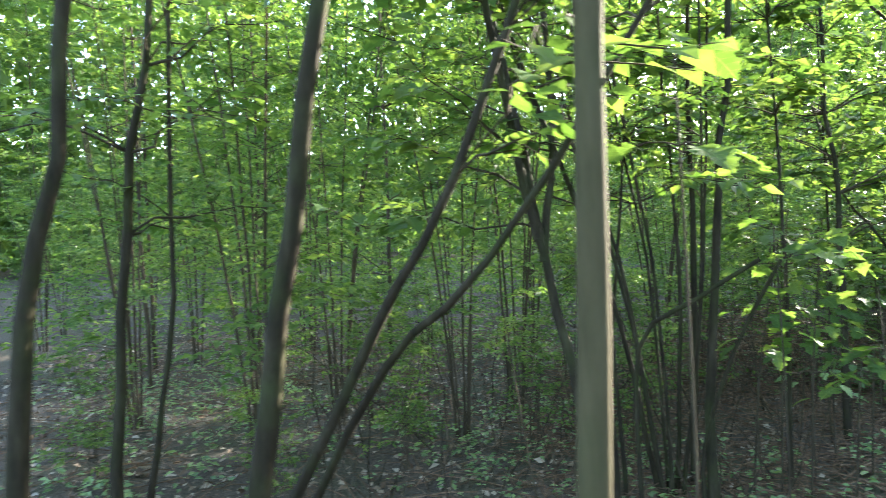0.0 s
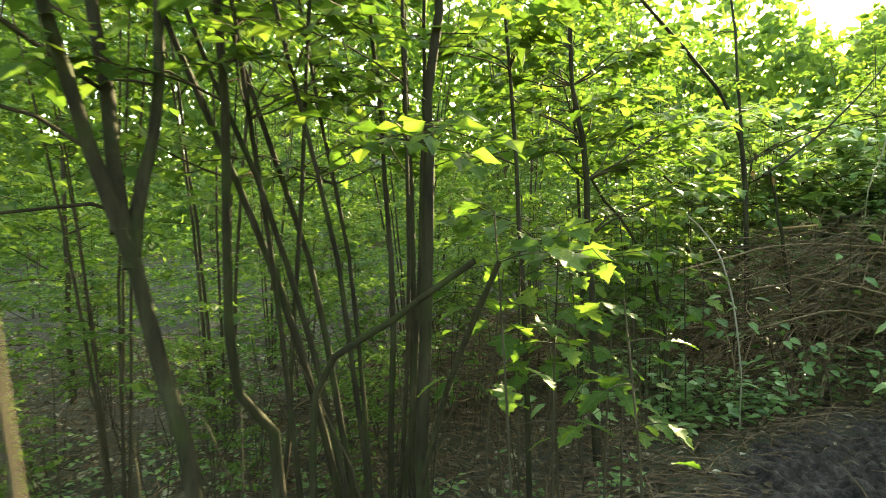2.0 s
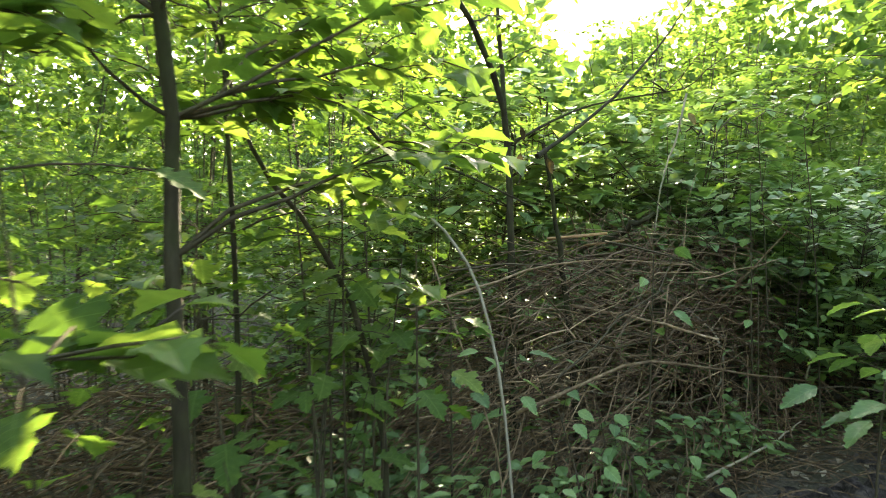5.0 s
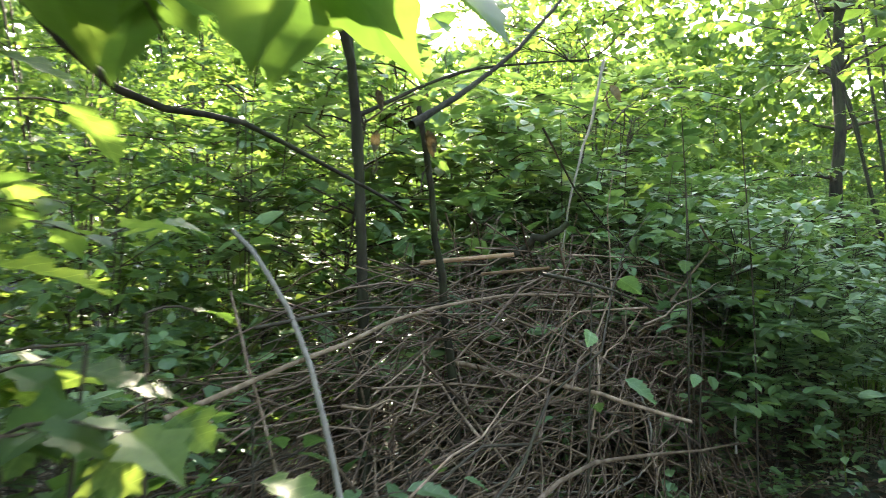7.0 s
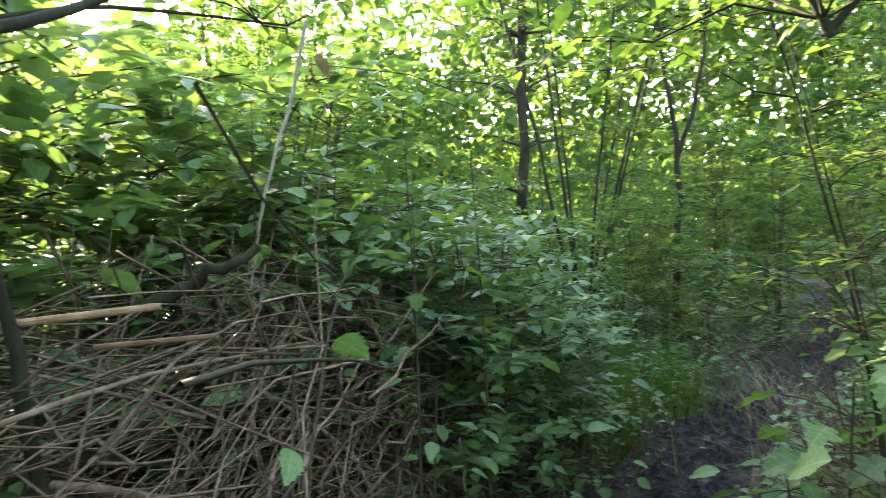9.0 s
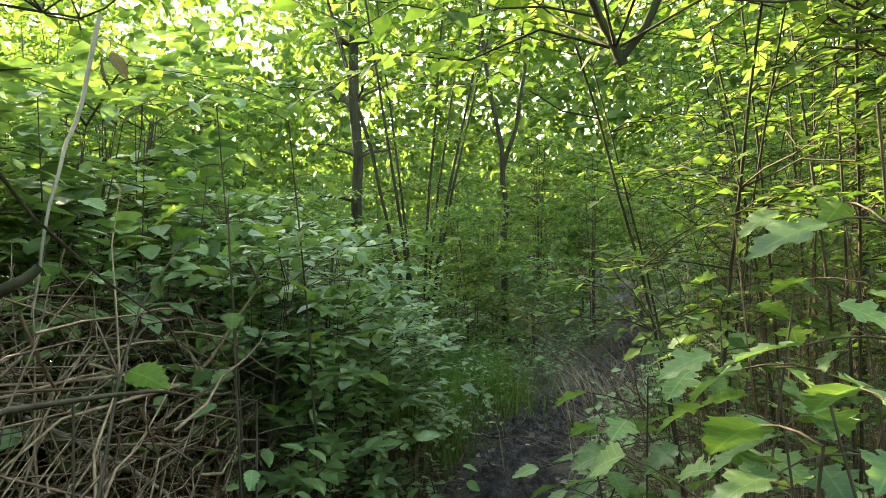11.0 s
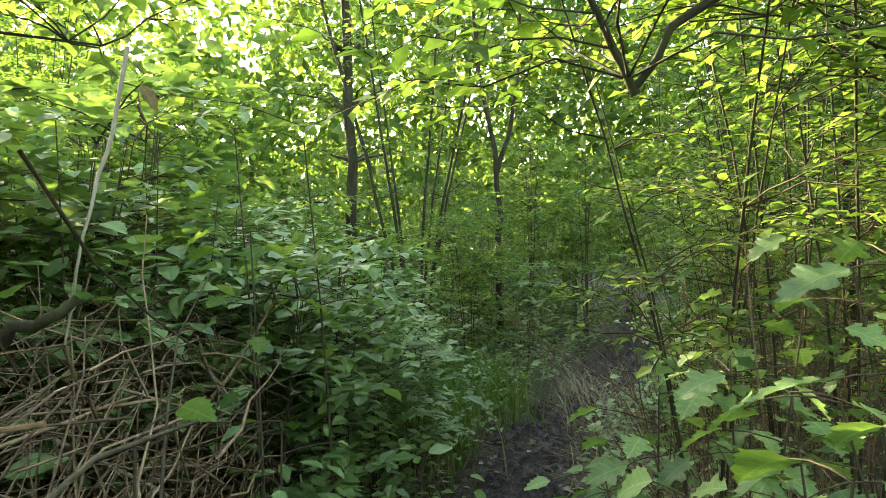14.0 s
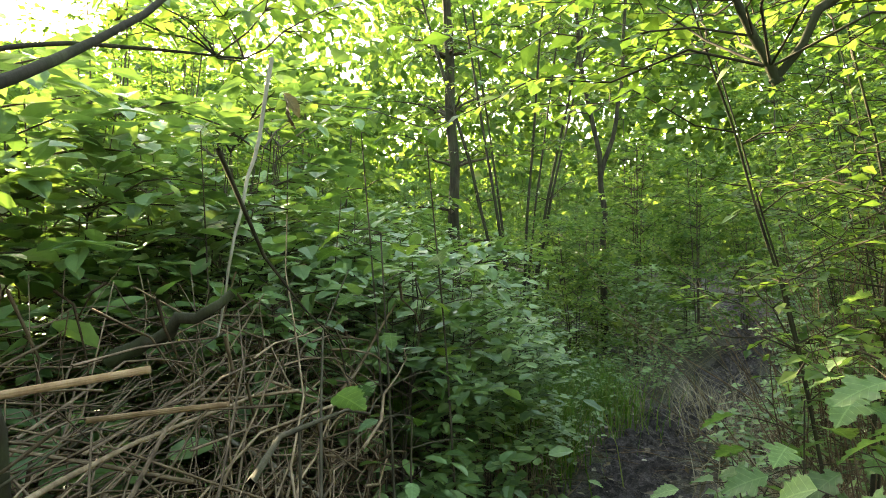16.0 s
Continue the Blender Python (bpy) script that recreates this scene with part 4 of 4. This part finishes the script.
for args in ((6.75, 5.15, 1.95, 16, 0.1), (7.15, 5.35, 2.1, 16, 0.1), (6.95, 4.95, 1.8, 14, 0.1), (7.5, 5.0, 1.75, 14, 0.09), (6.4, 5.4, 2.05, 14, 0.1), (7.8, 4.8, 1.6, 12, 0.09), (7.3, 4.65, 1.5, 12, 0.09)):
    seedling(*args, kind="herb", mat=m_leaf_deep_one, spread=0.26, droop=0.1, label="tall leafy green shoot rising from the bramble thicket")
# leaves hanging over the start of the walk
seedling(0.55, 1.5, 1.9, 4, 0.12, mat=m_leaf_one, spread=0.12, start=0.9)
# withered leaves caught in the dead saplings
for x, y, z in ((4.66, 4.97, 1.72), (4.7, 5.0, 1.62), (4.92, 5.42, 1.95), (4.94, 5.44, 1.8), (4.91, 5.42, 1.7), (5.72, 4.83, 2.02), (5.5, 4.75, 1.95)):
    lf = new("withered_leaf", leaf_mesh("oval", m_dead_one))
    lf.matrix_basis = Matrix.Translation((x, y, z)) @ Euler((radians(-70 + rng.uniform(-20, 20)), rng.uniform(-0.4, 0.4), rng.uniform(0, 6))).to_matrix().to_4x4() @ Matrix.Diagonal((0.055, 0.085, 0.12, 1))
    tagged(lf, "withered brown leaf hanging on a dead twig", "leaf", "withered leaves")


# ---- ground cover ----
def scatter(count, xr, yr, keep):
    out = []
    while len(out) < count:
        x, y = rng.uniform(*xr, 4000), rng.uniform(*yr, 4000)
        ok = keep(x, y)
        out += list(zip(x[ok], y[ok]))
    return np.array(out[:count])


q = scatter(26000, (-5, 10), (1.5, 11), lambda x, y: off_track(x, y) > rng.uniform(-0.15, 0.8, len(x)))
P = np.column_stack([q, relief(q[:, 0], q[:, 1]) + rng.uniform(0.006, 0.035, len(q))])
litter = new("leaf_litter", leaves_mesh("leaf_litter", LEAF_SMALL, P, np.column_stack([rng.normal(0, 1, (len(q), 2)), rng.normal(0, 0.25, len(q))]),
                                        np.column_stack([rng.normal(0, 0.35, (len(q), 2)), np.ones(len(q))]), rng.uniform(0.035, 0.085, len(q)), m_litter))
tagged(litter, "scattered dead brown leaves on the woodland floor", "leaf litter", kind="stuff")

q = np.concatenate([scatter(3400, (-4, 10), (2.0, 9), lambda x, y: off_track(x, y) > rng.uniform(0.1, 0.6, len(x))),
                    scatter(2600, (0.5, 7.0), (3.2, 6.0), lambda x, y: off_track(x, y) > rng.uniform(0.2, 0.6, len(x)))])
tw = Tubes()
for x, y in q:
    a, ln = rng.uniform(0, 6.28), rng.uniform(0.1, 0.6)
    z = float(relief(np.array([x]), np.array([y]))[0])
    tw.add(bow((x, y, z + 0.02), (x + ln * math.cos(a), y + ln * math.sin(a), z + rng.uniform(0.01, 0.12)), 0.02, 4, 0.01), rng.uniform(0.0015, 0.005) * np.linspace(1.2, 0.6, 4), 3)
tagged(new("fallen_twigs", tw.mesh("fallen_twigs", m_dead_many)), "fallen grey twigs on the woodland floor", "twigs", kind="stuff")


def herb_layer(name, q, height, size, mat, per, label, template=LEAF_SMALL):
    """Low plants: short stalks with leaves in tiers."""
    P, A, U, S = [], [], [], []
    for x, y in q:
        h = height * rng.uniform(0.3, 1.1)
        z = float(relief(np.array([x]), np.array([y]))[0])
        for k in range(per):
            a = rng.uniform(0, 6.28)
            P.append((x + 0.04 * math.cos(a), y + 0.04 * math.sin(a), z + h * rng.uniform(0.25, 1)))
            A.append((math.cos(a), math.sin(a), rng.uniform(-0.3, 0.35)))
            U.append((rng.normal(0, 0.25), rng.normal(0, 0.25), 1))
            S.append(size * rng.uniform(0.6, 1.3))
    return tagged(new(name, leaves_mesh(name, template, P, A, U, S, mat)), label, "herbs", kind="stuff")


herb_layer("low_herbs", scatter(1900, (-4, 8), (2.2, 9), lambda x, y: (off_track(x, y) > 0.6) & (np.sin(x * 2.1) + np.sin(y * 1.7 + x) > rng.uniform(-1.5, 1.0, len(x)))), 0.16, 0.055, m_leaf_deep, 6, "low green herbs on the woodland floor")
herb_layer("tall_herbs", scatter(2400, (6.6, 16), (-1.5, 6.0), lambda x, y: off_track(x, y) > 0.42), 0.5, 0.07, m_leaf_deep, 8, "tall green nettles and herbs along the path", LEAF_PLAIN)
herb_layer("nettles", scatter(260, (3.2, 6.0), (4.35, 6.0), lambda x, y: (off_track(x, y) > 0.55) & ((y < 4.75) | (x < 4.2))), 0.4, 0.07, m_leaf_deep, 8, "green nettles growing round the brushwood", LEAF_OVAL)
herb_layer("far_herbs", scatter(3600, (-8, 26), (-8, 24), lambda x, y: (off_track(x, y) > 0.8) & ((x > 9) | (y > 6.5))), 0.7, 0.12, m_leaf, 8, "green undergrowth on the floor of the wood")


def blades(name, centre, spread, count, length, mat, label, bend=0.5):
    V, Fc = [], []
    for k in range(count):
        x, y = centre[0] + rng.normal(0, spread[0]), centre[1] + rng.normal(0, spread[1])
        a, ln, w = rng.uniform(0, 6.28), length * rng.uniform(0.5, 1.15), rng.uniform(0.003, 0.006)
        d = np.array((math.cos(a), math.sin(a), 0))
        s = np.array((-d[1], d[0], 0)) * w
        b0 = len(V)
        for f in (0, 0.4, 0.75, 1.0):
            p = np.array((x, y, 0)) + d * ln * bend * f * f + (0, 0, ln * (f - 0.35 * bend * f * f))
            V += [p - s * (1 - f * 0.9), p + s * (1 - f * 0.9)]
        Fc += [(b0 + 2 * j, b0 + 2 * j + 1, b0 + 2 * j + 3, b0 + 2 * j + 2) for j in range(3)]
    return tagged(new(name, mesh_from(name, V, Fc, mat)), label, "grass", kind="stuff")


def wands(name, count, xr, yr, height, lean, rad, mat, label, clear=0.5):
    """Thin dead stems standing or leaning out of the ground."""
    tb = Tubes()
    for x, y in scatter(count, xr, yr, lambda x, y: off_track(x, y) > clear):
        a, h = rng.uniform(0, 6.28), height * rng.uniform(0.3, 1.1)
        off = h * abs(rng.normal(0, lean))
        z = float(relief(np.array([x]), np.array([y]))[0])
        tb.add(bow((x, y, z - 0.03), (x + off * math.cos(a), y + off * math.sin(a), z + h), 0.06 * off, 5, 0.02 * h), rng.uniform(*rad) * np.linspace(1.2, 0.4, 5), 4)
    return tagged(new(name, tb.mesh(name, mat)), label, "stems", kind="stuff")


wands("dead_stems", 190, (-1.0, 3.4), (3.2, 5.8), 1.0, 0.45, (0.002, 0.005), m_twig, "thin dead stems standing among the hazels", 0.9)
wands("dead_stems", 620, (5.6, 9.6), (0.4, 2.9), 1.5, 0.5, (0.002, 0.005), m_dead_many, "tangle of thin brown stems under the shrubs", 0.8)
wands("dead_stems", 160, (8.4, 11.5), (1.2, 2.9), 0.9, 0.9, (0.0015, 0.003), m_straw, "bleached stems arching over the path edge", 0.4)
blades("grass_tuft", (8.75, 3.95), (0.4, 0.17), 1500, 0.62, m_grass, "tuft of long bright green grass beside the path")
blades("grass_tuft", (9.9, 3.35), (0.5, 0.2), 1100, 0.5, m_grass, "tuft of long bright green grass beside the path")
blades("dry_grass", (8.1, 4.12), (0.3, 0.15), 350, 0.5, m_straw, "dead straw-coloured grass at the edge of the path", 0.8)
blades("dry_grass", (8.9, 2.35), (0.9, 0.22), 500, 0.5, m_straw, "dead straw-coloured grass at the edge of the path", 1.0)
blades("dry_grass", (7.0, 2.55), (0.5, 0.25), 450, 0.55, m_straw, "dead straw-coloured stems under the shrubs", 1.0)
